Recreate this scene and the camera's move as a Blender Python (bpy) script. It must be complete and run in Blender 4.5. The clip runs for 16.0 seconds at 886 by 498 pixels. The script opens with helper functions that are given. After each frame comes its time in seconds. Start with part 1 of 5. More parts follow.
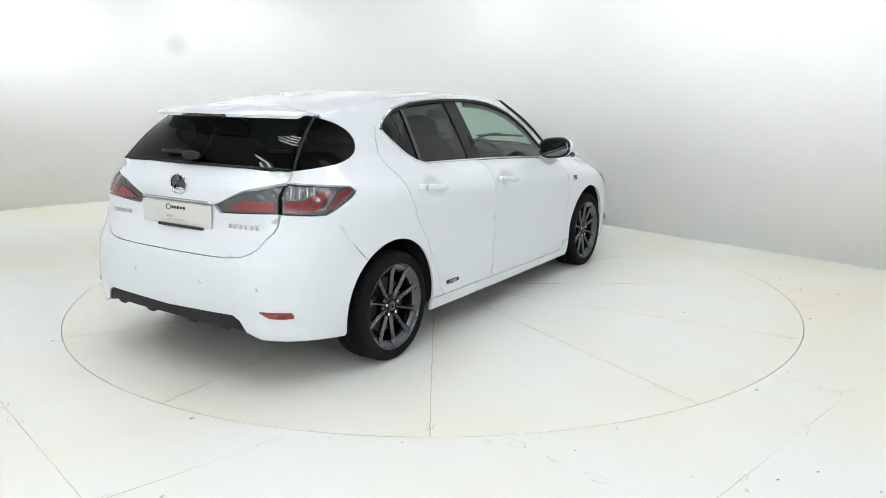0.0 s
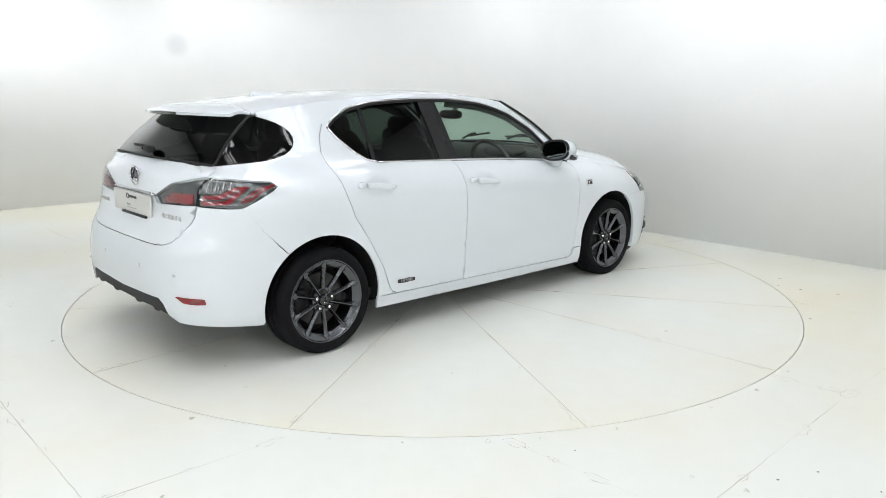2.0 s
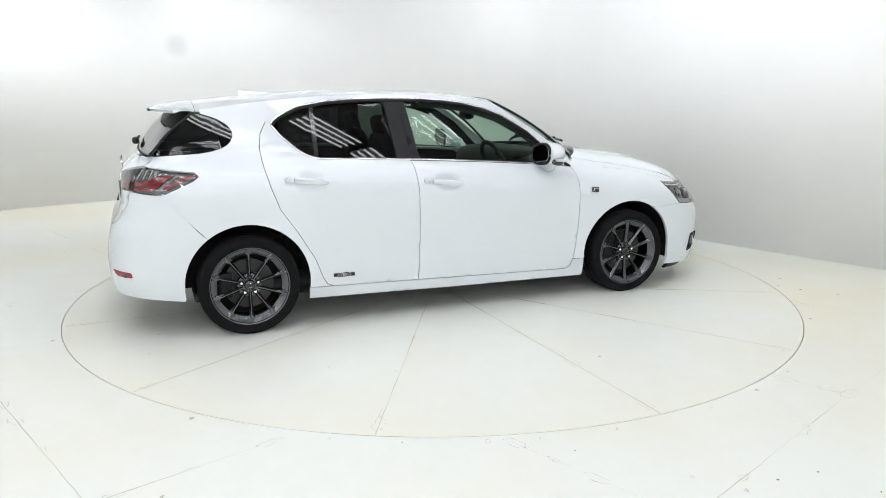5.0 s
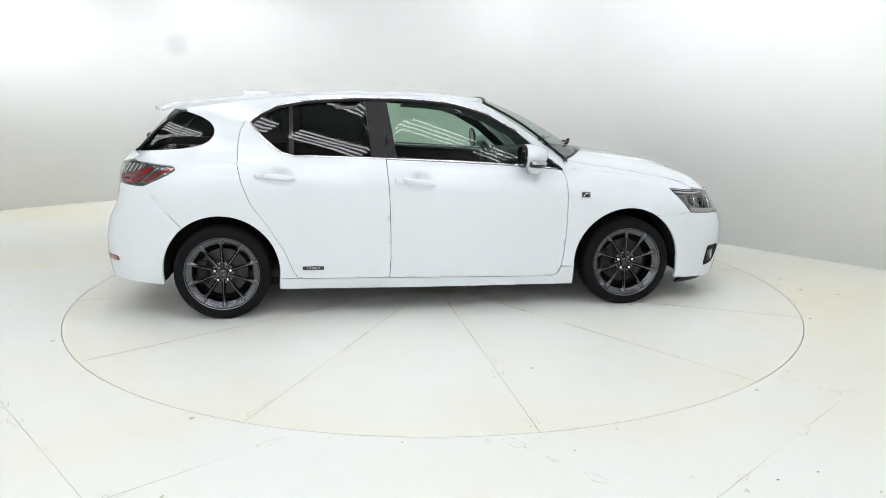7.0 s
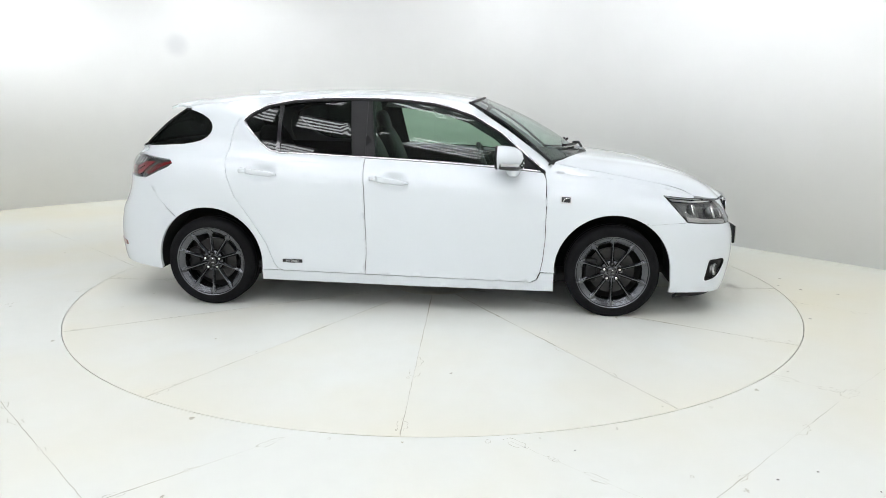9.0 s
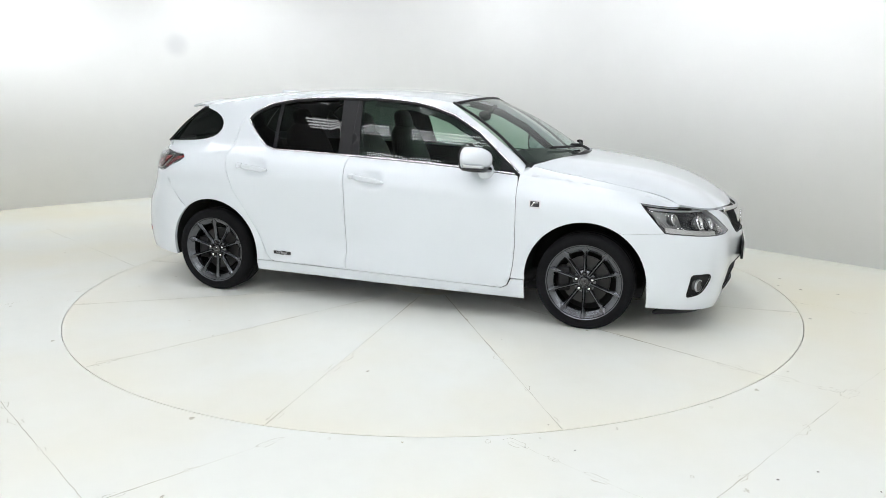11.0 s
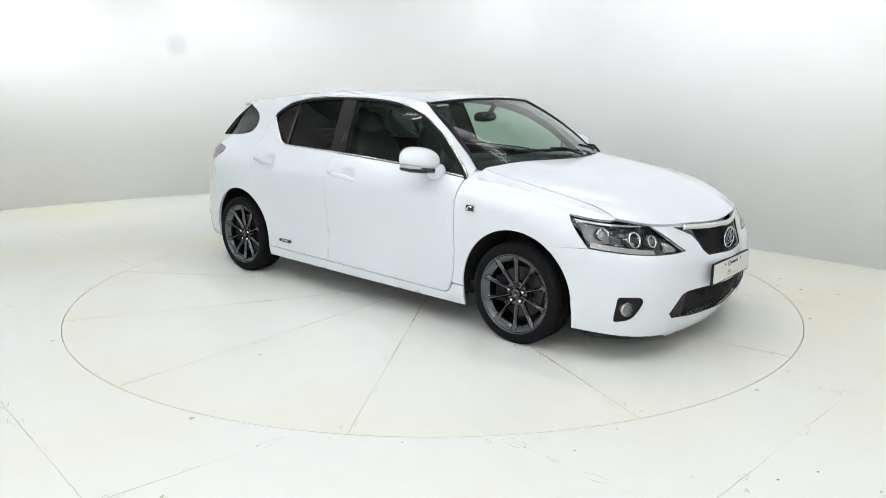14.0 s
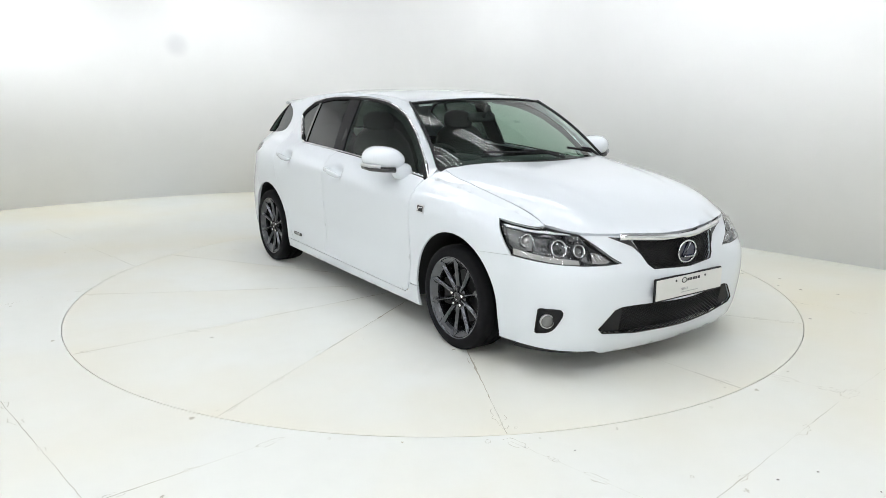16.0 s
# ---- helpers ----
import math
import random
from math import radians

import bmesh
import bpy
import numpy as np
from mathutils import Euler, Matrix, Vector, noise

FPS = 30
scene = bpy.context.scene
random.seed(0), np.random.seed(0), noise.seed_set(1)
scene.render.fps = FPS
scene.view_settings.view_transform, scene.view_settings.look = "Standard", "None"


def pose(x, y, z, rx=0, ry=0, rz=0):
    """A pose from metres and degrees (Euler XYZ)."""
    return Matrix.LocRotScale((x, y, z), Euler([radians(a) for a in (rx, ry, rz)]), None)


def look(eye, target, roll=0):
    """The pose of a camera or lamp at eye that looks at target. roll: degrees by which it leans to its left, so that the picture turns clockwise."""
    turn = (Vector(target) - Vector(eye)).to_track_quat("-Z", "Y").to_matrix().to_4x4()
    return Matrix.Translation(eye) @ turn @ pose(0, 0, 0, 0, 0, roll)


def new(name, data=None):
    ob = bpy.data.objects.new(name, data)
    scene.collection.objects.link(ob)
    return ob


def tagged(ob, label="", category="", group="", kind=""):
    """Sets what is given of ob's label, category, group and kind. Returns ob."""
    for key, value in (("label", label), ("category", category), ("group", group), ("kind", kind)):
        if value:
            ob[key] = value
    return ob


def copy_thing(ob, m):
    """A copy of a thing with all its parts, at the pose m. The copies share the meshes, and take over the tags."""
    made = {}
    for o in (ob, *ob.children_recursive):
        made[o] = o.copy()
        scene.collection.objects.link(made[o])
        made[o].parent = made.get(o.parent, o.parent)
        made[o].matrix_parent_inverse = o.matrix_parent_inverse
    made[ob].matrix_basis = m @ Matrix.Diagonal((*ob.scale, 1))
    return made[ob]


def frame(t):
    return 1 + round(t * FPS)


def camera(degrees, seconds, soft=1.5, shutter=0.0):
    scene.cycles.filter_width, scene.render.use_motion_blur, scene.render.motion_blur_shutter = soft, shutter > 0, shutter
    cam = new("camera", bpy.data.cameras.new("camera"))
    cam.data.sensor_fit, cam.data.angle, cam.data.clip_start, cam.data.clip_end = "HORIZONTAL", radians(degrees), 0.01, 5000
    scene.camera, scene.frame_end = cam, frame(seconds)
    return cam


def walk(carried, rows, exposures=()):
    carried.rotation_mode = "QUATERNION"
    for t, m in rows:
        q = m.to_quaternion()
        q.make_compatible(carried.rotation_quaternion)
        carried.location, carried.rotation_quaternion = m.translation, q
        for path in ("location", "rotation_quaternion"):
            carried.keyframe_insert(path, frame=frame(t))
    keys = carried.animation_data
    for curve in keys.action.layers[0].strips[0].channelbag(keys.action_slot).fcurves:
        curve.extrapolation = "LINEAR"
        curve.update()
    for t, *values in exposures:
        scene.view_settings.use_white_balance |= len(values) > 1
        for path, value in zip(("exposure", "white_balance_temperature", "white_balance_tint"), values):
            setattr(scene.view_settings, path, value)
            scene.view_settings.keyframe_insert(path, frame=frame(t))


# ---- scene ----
from mathutils.geometry import delaunay_2d_cdt

# ---- camera: it stands still on a tripod ----
EXPOSE = 0.0
cam = camera(61.36, 16.0, soft=0.8)
EYE, AIM, LEAN = (0.000, -5.318, 1.425), (0.0557, -0.4337, 0.3552), 0.139
walk(cam, [(0.0, look(EYE, AIM, LEAN)), (16.0, look(EYE, AIM, LEAN))], exposures=[(0.0, EXPOSE)])

# the turntable's angle in degrees at each second, and the car's place on it
TURN = [(0, 56.5), (1, 49.5), (2, 42.3), (3, 35.32), (4, 28.2), (6.5, 10.85), (7.5, 3.89), (8.5, -2.99), (9, -6.4), (11.5, -23.8), (12.5, -30.95), (13.5, -37.95), (14.5, -45.13), (15.5, -52.19), (16, -55.91)]
CAR_X, CAR_Y = -0.104, 0.170
RADIUS = 2.460

# ---- world and large lights ----
world = bpy.data.worlds.new("world")
world.use_nodes = True
scene.world = world
world.node_tree.nodes["Background"].inputs[0].default_value = (0.5, 0.52, 0.55, 1)
world.node_tree.nodes["Background"].inputs[1].default_value = 0.05
TUBE_POWER = 10.8
SPOT = 40.0


# ---- materials ----
def mat(name, color, rough=0.5, metal=0.0, coat=0.0, grain=0.0, grain_scale=40.0, stain=0.0, stain_scale=1.2, bump=0.0, bump_scale=200.0, dirt=None, emit=0.0, spec=0.5):
    """A surface with fine grain, broad stains and a fine relief."""
    m = bpy.data.materials.new(name)
    m.use_nodes = True
    nt = m.node_tree
    b = nt.nodes["Principled BSDF"]
    b.inputs["Base Color"].default_value = (*color, 1)
    b.inputs["Roughness"].default_value = rough
    b.inputs["Metallic"].default_value = metal
    b.inputs["Coat Weight"].default_value = coat
    b.inputs["Coat Roughness"].default_value = 0.03
    b.inputs["Specular IOR Level"].default_value = spec
    if emit:
        b.inputs["Emission Color"].default_value = (*color, 1)
        b.inputs["Emission Strength"].default_value = emit
    co = nt.nodes.new("ShaderNodeTexCoord")
    last = None
    for amount, scale, detail, toward in ((grain, grain_scale, 4, None), (stain, stain_scale, 6, dirt)):
        if not amount:
            continue
        n = nt.nodes.new("ShaderNodeTexNoise")
        n.inputs["Scale"].default_value = scale
        n.inputs["Detail"].default_value = detail
        nt.links.new(co.outputs["Object"], n.inputs["Vector"])
        ramp = nt.nodes.new("ShaderNodeMapRange")
        ramp.inputs[1].default_value, ramp.inputs[2].default_value = 0.4, 0.75
        ramp.inputs[3].default_value, ramp.inputs[4].default_value = 0.0, amount
        nt.links.new(n.outputs["Fac"], ramp.inputs[0])
        mix = nt.nodes.new("ShaderNodeMix")
        mix.data_type = "RGBA"
        other = toward or tuple(v * 0.7 for v in color)
        if last is None:
            mix.inputs["A"].default_value = (*color, 1)
        else:
            nt.links.new(last, mix.inputs["A"])
        mix.inputs["B"].default_value = (*other, 1)
        nt.links.new(ramp.outputs[0], mix.inputs["Factor"])
        last = mix.outputs["Result"]
    if last is not None:
        nt.links.new(last, b.inputs["Base Color"])
    if bump:
        n = nt.nodes.new("ShaderNodeTexNoise")
        n.inputs["Scale"].default_value = bump_scale
        nt.links.new(co.outputs["Object"], n.inputs["Vector"])
        bp = nt.nodes.new("ShaderNodeBump")
        bp.inputs["Strength"].default_value = bump
        bp.inputs["Distance"].default_value = 0.002
        nt.links.new(n.outputs["Fac"], bp.inputs["Height"])
        nt.links.new(bp.outputs[0], b.inputs["Normal"])
    return m


def glass(name, tint, gloss=0.038):
    """Thin tinted glass: clear through, with a mirror gloss that grows at grazing angles."""
    m = bpy.data.materials.new(name)
    m.use_nodes = True
    nt = m.node_tree
    nt.nodes.remove(nt.nodes["Principled BSDF"])
    out = nt.nodes["Material Output"]
    clear = nt.nodes.new("ShaderNodeBsdfTransparent")
    clear.inputs[0].default_value = (*tint, 1)
    shine = nt.nodes.new("ShaderNodeBsdfGlossy")
    shine.inputs["Roughness"].default_value = 0.01
    facing = nt.nodes.new("ShaderNodeLayerWeight")
    facing.inputs[0].default_value = 0.5
    power = nt.nodes.new("ShaderNodeMath")
    power.operation = "POWER"
    power.inputs[1].default_value = 4.6
    nt.links.new(facing.outputs["Facing"], power.inputs[0])
    ramp = nt.nodes.new("ShaderNodeMapRange")
    ramp.inputs[3].default_value, ramp.inputs[4].default_value = gloss, 0.95
    nt.links.new(power.outputs[0], ramp.inputs[0])
    mix = nt.nodes.new("ShaderNodeMixShader")
    nt.links.new(ramp.outputs[0], mix.inputs[0])
    nt.links.new(clear.outputs[0], mix.inputs[1])
    nt.links.new(shine.outputs[0], mix.inputs[2])
    nt.links.new(mix.outputs[0], out.inputs[0])
    return m


WALL = mat("studio_wall_paint", (0.90, 0.905, 0.90), 0.75, grain=0.05, grain_scale=3, stain=0.06, stain_scale=0.5, bump=0.1, bump_scale=60)
FLOOR = mat("white_floor_paint", (0.765, 0.78, 0.735), 0.42, grain=0.06, grain_scale=9, stain=0.9, stain_scale=0.55, dirt=(0.745, 0.70, 0.55), bump=0.08, bump_scale=35)
GAP = mat("dark_gap", (0.10, 0.095, 0.085), 0.9)
SEAM = mat("floor_joint_dirt", (0.48, 0.455, 0.37), 0.8, grain=0.9, grain_scale=5)
CEIL = mat("dark_ceiling", (0.36, 0.36, 0.37), 0.8, grain=0.2)
HALL = mat("hall_wall", (0.55, 0.55, 0.56), 0.8, grain=0.2, grain_scale=2)
STEEL = mat("grey_steel", (0.2, 0.2, 0.21), 0.5, metal=0.5)
TUBE = mat("lit_tube", (0.956, 0.97, 1.0), 0.4, emit=TUBE_POWER)
PAINT = mat("white_car_paint", (0.70, 0.74, 0.77), 0.5, coat=1.0, grain=0.02, grain_scale=300, spec=0.25)
BLACK = mat("black_plastic", (0.014, 0.014, 0.015), 0.5, spec=0.25, grain=0.3, grain_scale=120, bump=0.15, bump_scale=500)
GLOSSB = mat("gloss_black_trim", (0.012, 0.012, 0.014), 0.12, coat=0.6)
DARK = mat("dark_underbody", (0.012, 0.012, 0.012), 0.9)
CABIN = mat("dark_cabin_trim", (0.022, 0.022, 0.023), 0.7, grain=0.3, grain_scale=60)
SEATM = mat("black_leather", (0.018, 0.018, 0.018), 0.5, grain=0.3, grain_scale=80, bump=0.3, bump_scale=150)
LINER = mat("grey_headliner", (0.22, 0.22, 0.21), 0.9, grain=0.2, grain_scale=90)
RUBBER = mat("tyre_rubber", (0.008, 0.008, 0.009), 0.8, spec=0.12, grain=0.4, grain_scale=60, bump=0.3, bump_scale=250)
ALLOY = mat("gunmetal_alloy", (0.10, 0.105, 0.115), 0.22, metal=0.9, coat=0.3, grain=0.1, grain_scale=200)
DISC = mat("brake_steel", (0.06, 0.06, 0.06), 0.4, metal=0.9, grain=0.3, grain_scale=50)
CHROME = mat("chrome", (0.75, 0.75, 0.76), 0.08, metal=1.0)
SATIN = mat("satin_silver", (0.62, 0.63, 0.64), 0.28, metal=0.9)
SMOKE = mat("smoked_clear_lamp", (0.17, 0.172, 0.17), 0.2, metal=0.35, bump=0.6, bump_scale=90)
RED = mat("red_lamp_plastic", (0.24, 0.010, 0.014), 0.15, coat=0.8)
AMBERW = mat("clear_lamp_inner", (0.42, 0.41, 0.40), 0.2, metal=0.35, bump=0.6, bump_scale=90)
LAMPGREY = mat("smoked_lamp_inner", (0.085, 0.088, 0.09), 0.22, metal=0.5, coat=0.5)
PLATE = mat("plate_face", (0.66, 0.66, 0.63), 0.35, coat=0.3, grain=0.05)
INK = mat("black_print", (0.02, 0.02, 0.022), 0.5)
GREYINK = mat("grey_print", (0.42, 0.42, 0.42), 0.5)
BLUEB = mat("blue_black_enamel", (0.012, 0.016, 0.05), 0.1, coat=1.0)
MIRROR = mat("mirror_glass", (0.15, 0.17, 0.17), 0.02, metal=1.0)
CLEAR = glass("clear_green_glass", (0.60, 0.74, 0.65))
SCREEN = glass("windscreen_glass", (0.70, 0.82, 0.76))
PRIVACY = glass("privacy_glass", (0.075, 0.095, 0.085))
LENS = glass("lamp_lens", (0.92, 0.93, 0.93), 0.035)


# ---- mesh helpers ----
def link(name, bm, material, parent=None, label="", smooth=True):
    me = bpy.data.meshes.new(name)
    bm.normal_update()
    bm.to_mesh(me)
    bm.free()
    for p in me.polygons:
        p.use_smooth = smooth
    me.materials.append(material)
    ob = new(name, me)
    if parent is not None:
        ob.parent = parent
    if label:
        tagged(ob, label)
    return ob


def part(name, bm, material, parent, label="", smooth=True):
    return link(name, bm, material, parent, label, smooth)


def thing(name, label, category, group="", kind=""):
    return tagged(new(name), label, category, group, kind)


def curve(*knots):
    """A smooth function through the knots (x, value), flat beyond them."""
    xs, ys = np.array([k[0] for k in knots], float), np.array([k[1] for k in knots], float)
    d = np.diff(ys) / np.diff(xs)
    m = np.zeros(len(xs))
    for i in range(1, len(xs) - 1):
        if d[i - 1] * d[i] > 0:
            h0, h1 = xs[i] - xs[i - 1], xs[i + 1] - xs[i]
            m[i] = (h0 + h1) * 3 / ((2 * h1 + h0) / d[i - 1] + (h1 + 2 * h0) / d[i])
    m[0], m[-1] = d[0], d[-1]
    xs, ys, m = list(map(float, xs)), list(map(float, ys)), list(map(float, m))

    def at(x):
        if x <= xs[0]:
            return ys[0]
        if x >= xs[-1]:
            return ys[-1]
        i = 0
        while x > xs[i + 1]:
            i += 1
        h = xs[i + 1] - xs[i]
        s = (x - xs[i]) / h
        return (ys[i] * (1 + 2 * s) * (1 - s) ** 2 + m[i] * h * s * (1 - s) ** 2 + ys[i + 1] * s * s * (3 - 2 * s) - m[i + 1] * h * s * s * (1 - s))

    return at


def rounded(poly, r, n=4):
    """The polygon with its corners rounded by about r."""
    out = []
    for i, p in enumerate(poly):
        a, b, c = Vector(poly[i - 1]), Vector(p), Vector(poly[(i + 1) % len(poly)])
        ra, rc = min(r, (a - b).length * 0.45), min(r, (c - b).length * 0.45)
        s, e = b + (a - b).normalized() * ra, b + (c - b).normalized() * rc
        for k in range(n + 1):
            t = k / n
            out.append(tuple(s * (1 - t) ** 2 + b * 2 * t * (1 - t) + e * t * t))
    return out


def dense(poly, step):
    out = []
    for i, p in enumerate(poly):
        q = poly[(i + 1) % len(poly)]
        n = max(1, int(math.hypot(q[0] - p[0], q[1] - p[1]) / step))
        for k in range(n):
            t = k / n
            out.append((p[0] + (q[0] - p[0]) * t, p[1] + (q[1] - p[1]) * t))
    return out


def inside(poly, x, y):
    hit = False
    j = len(poly) - 1
    for i in range(len(poly)):
        xi, yi = poly[i]
        xj, yj = poly[j]
        if (yi > y) != (yj > y) and x < (xj - xi) * (y - yi) / (yj - yi) + xi:
            hit = not hit
        j = i
    return hit


def near(poly, x, y, d):
    return any((px - x) ** 2 + (py - y) ** 2 < d * d for px, py in poly)


def sheet(poly, place, step=0.05, holes=(), rim=0.012, lift=0.0, flip=False, hole_rim=None):
    """A panel with the outline poly (in the two numbers that place() turns into space), a turned-in rim, and holes."""
    outer = dense(poly, step)
    inner = [dense(h, step) for h in holes]
    pts, edges = [], []
    for loop in (outer, *inner):
        k = len(pts)
        pts += [Vector(p) for p in loop]
        edges += [(k + i, k + (i + 1) % len(loop)) for i in range(len(loop))]
    xs, ys = [p[0] for p in outer], [p[1] for p in outer]
    nx, ny = int((max(xs) - min(xs)) / step) + 1, int((max(ys) - min(ys)) / step) + 1
    for i in range(nx + 1):
        for j in range(ny + 1):
            x, y = min(xs) + (i + 0.5 * (j % 2)) * step, min(ys) + j * step
            if inside(outer, x, y) and not near(outer, x, y, step * 0.45) and not any(inside(h, x, y) or near(h, x, y, step * 0.45) for h in inner):
                pts.append(Vector((x, y)))
    vs, _, fs, *_ = delaunay_2d_cdt(pts, edges, [], 0, 1e-6)
    bm = bmesh.new()
    made = [bm.verts.new(place(v[0], v[1])) for v in vs]
    for f in fs:
        cx, cy = sum(vs[i][0] for i in f) / len(f), sum(vs[i][1] for i in f) / len(f)
        if inside(outer, cx, cy) and not any(inside(h, cx, cy) for h in inner):
            bm.faces.new([made[i] for i in f])
    at_hole = {(round(x, 4), round(y, 4)) for loop in inner for x, y in loop}
    cut = {made[i] for i, v in enumerate(vs) if (round(v[0], 4), round(v[1], 4)) in at_hole}
    loose = [v for v in bm.verts if not v.link_faces]
    for v in loose:
        bm.verts.remove(v)
    bm.normal_update()
    if flip:
        bmesh.ops.reverse_faces(bm, faces=bm.faces)
    bm.normal_update()
    if lift:
        for v, n in [(v, v.normal.copy()) for v in bm.verts]:
            v.co += n * lift
    if rim:
        # a turned-in edge of its own, so that the skin stays smooth up to its border
        border = [(e.verts[0], e.verts[1], e.link_loops[0].vert is e.verts[0]) for e in bm.edges if len(e.link_faces) == 1]
        for v1, v2, ahead in border:
            deep = hole_rim if hole_rim is not None and v1 in cut and v2 in cut else rim
            q = [bm.verts.new(p) for p in (v1.co, v2.co, v2.co - v2.normal * deep, v1.co - v1.normal * deep)]
            bm.faces.new(q[::-1] if ahead else q)
    return bm


def grid_patch(point, nu, nv, flip=False):
    """A surface point(u, v), u and v from 0 to 1."""
    bm = bmesh.new()
    rows_ = [[bm.verts.new(point(i / nu, j / nv)) for i in range(nu + 1)] for j in range(nv + 1)]
    for j in range(nv):
        for i in range(nu):
            q = [rows_[j][i], rows_[j][i + 1], rows_[j + 1][i + 1], rows_[j + 1][i]]
            bm.faces.new(q[::-1] if flip else q)
    return bm


def thick(bm, d):
    """Give a patch a turned-in border of its own."""
    bm.normal_update()
    border = [(e.verts[0], e.verts[1], e.link_loops[0].vert is e.verts[0]) for e in bm.edges if len(e.link_faces) == 1]
    for v1, v2, ahead in border:
        q = [bm.verts.new(p) for p in (v1.co, v2.co, v2.co - v2.normal * d, v1.co - v1.normal * d)]
        bm.faces.new(q[::-1] if ahead else q)
    return bm


def tube(points, r, n=8, closed=False, flat=1.0):
    """A rod along the points."""
    bm = bmesh.new()
    P = [Vector(p) for p in points]
    rings = []
    for i, p in enumerate(P):
        a = P[i - 1] if (i or closed) else p
        b = P[(i + 1) % len(P)] if (i < len(P) - 1 or closed) else p
        d = (b - a).normalized()
        s = d.cross(Vector((0, 0, 1)))
        s = s.normalized() if s.length > 1e-4 else Vector((1, 0, 0))
        up = s.cross(d)
        rings.append([bm.verts.new(p + s * (math.cos(k * math.tau / n) * r * flat) + up * (math.sin(k * math.tau / n) * r)) for k in range(n)])
    for i in range(len(P) - (0 if closed else 1)):
        A, B = rings[i], rings[(i + 1) % len(P)]
        for k in range(n):
            bm.faces.new([A[k], A[(k + 1) % n], B[(k + 1) % n], B[k]])
    if not closed:
        bm.faces.new(rings[0][::-1])
        bm.faces.new(rings[-1])
    bmesh.ops.recalc_face_normals(bm, faces=bm.faces)
    return bm


def lathe(profile, n=48, axis="Y"):
    """A body of revolution: profile of (radius, height) round the axis, closed."""
    bm = bmesh.new()
    rings = []
    for k in range(n):
        a = k * math.tau / n
        ring = []
        for r, h in profile:
            p = (r * math.cos(a), h, r * math.sin(a)) if axis == "Y" else (r * math.cos(a), r * math.sin(a), h)
            ring.append(bm.verts.new(p))
        rings.append(ring)
    for k in range(n):
        A, B = rings[k], rings[(k + 1) % n]
        for i in range(len(profile) - 1):
            bm.faces.new([A[i], A[i + 1], B[i + 1], B[i]])
    bmesh.ops.remove_doubles(bm, verts=bm.verts, dist=1e-5)
    bmesh.ops.recalc_face_normals(bm, faces=bm.faces)
    return bm


def box(x0, x1, y0, y1, z0, z1, bevel=0.0, seg=2):
    bm = bmesh.new()
    bmesh.ops.create_cube(bm, size=1)
    for v in bm.verts:
        v.co = Vector(((x0 + x1) / 2 + v.co.x * (x1 - x0), (y0 + y1) / 2 + v.co.y * (y1 - y0), (z0 + z1) / 2 + v.co.z * (z1 - z0)))
    if bevel:
        bmesh.ops.bevel(bm, geom=list(bm.edges), offset=bevel, segments=seg, profile=0.6, affect="EDGES")
    return bm


def blob(cx, cy, cz, sx, sy, sz, n=20, power=2.5):
    """A rounded body like a pillow (a superellipsoid)."""
    bm = bmesh.new()
    bmesh.ops.create_uvsphere(bm, u_segments=n, v_segments=n // 2 + 2, radius=1)
    for v in bm.verts:
        c = v.co
        g = (abs(c.x) ** power + abs(c.y) ** power + abs(c.z) ** power) ** (-1 / power)
        v.co = Vector((cx + c.x * g * sx, cy + c.y * g * sy, cz + c.z * g * sz))
    return bm


def add(bm, other, m=None):
    """Join other into bm."""
    me = bpy.data.meshes.new("tmp")
    other.to_mesh(me)
    other.free()
    if m is not None:
        me.transform(m)
    bm.from_mesh(me)
    bpy.data.meshes.remove(me)
    return bm


def lettering(name, text, size, material, parent, m, label=""):
    """Raised letters of the built-in font, as a mesh."""
    cu = bpy.data.curves.new("tmp", "FONT")
    cu.body, cu.size, cu.extrude, cu.align_x, cu.align_y = text, size, 0.0008, "CENTER", "CENTER"
    ob = bpy.data.objects.new("tmp", cu)
    scene.collection.objects.link(ob)
    dg = bpy.context.evaluated_depsgraph_get()
    me = bpy.data.meshes.new_from_object(ob.evaluated_get(dg))
    bpy.data.objects.remove(ob)
    me.transform(m)
    me.materials.clear()
    me.materials.append(material)
    out = new(name, me)
    out.parent = parent
    if label:
        tagged(out, label)
    return out


# ---- the studio ----
def smooth_line(pts, n=6):
    out = []
    for i in range(len(pts) - 1):
        p = [Vector(pts[max(0, min(len(pts) - 1, i + k))]) for k in (-1, 0, 1, 2)]
        for k in range(n):
            t = k / n
            out.append(0.5 * (2 * p[1] + (p[2] - p[0]) * t + (2 * p[0] - 5 * p[1] + 4 * p[2] - p[3]) * t * t + (3 * p[1] - p[0] - 3 * p[2] + p[3]) * t ** 3))
    out.append(Vector(pts[-1]))
    return out


# Wall above 2.5 m and behind the camera is unseen, added for bounce light.
WALL_H, CEIL_Z = 4.3, 4.6
WALL_LINE = smooth_line([(4.6, -3.2), (4.45, -1.2), (4.0, -0.1), (3.58, 0.40), (2.84, 1.20), (1.83, 2.33), (0.9, 3.4), (0.0, 4.3), (-1.1, 4.85), (-2.49, 4.81), (-3.47, 4.41), (-4.24, 3.91), (-5.02, 3.26), (-5.7, 2.3), (-6.1, 1.0), (-6.2, -0.6), (-6.0, -3.2), (-4.8, -6.2), (-2.6, -7.9), (0.0, -8.3), (2.4, -7.6), (4.0, -5.6), (4.6, -3.2)], 8)


SCUFF = (-3.242, 4.465, 1.918)


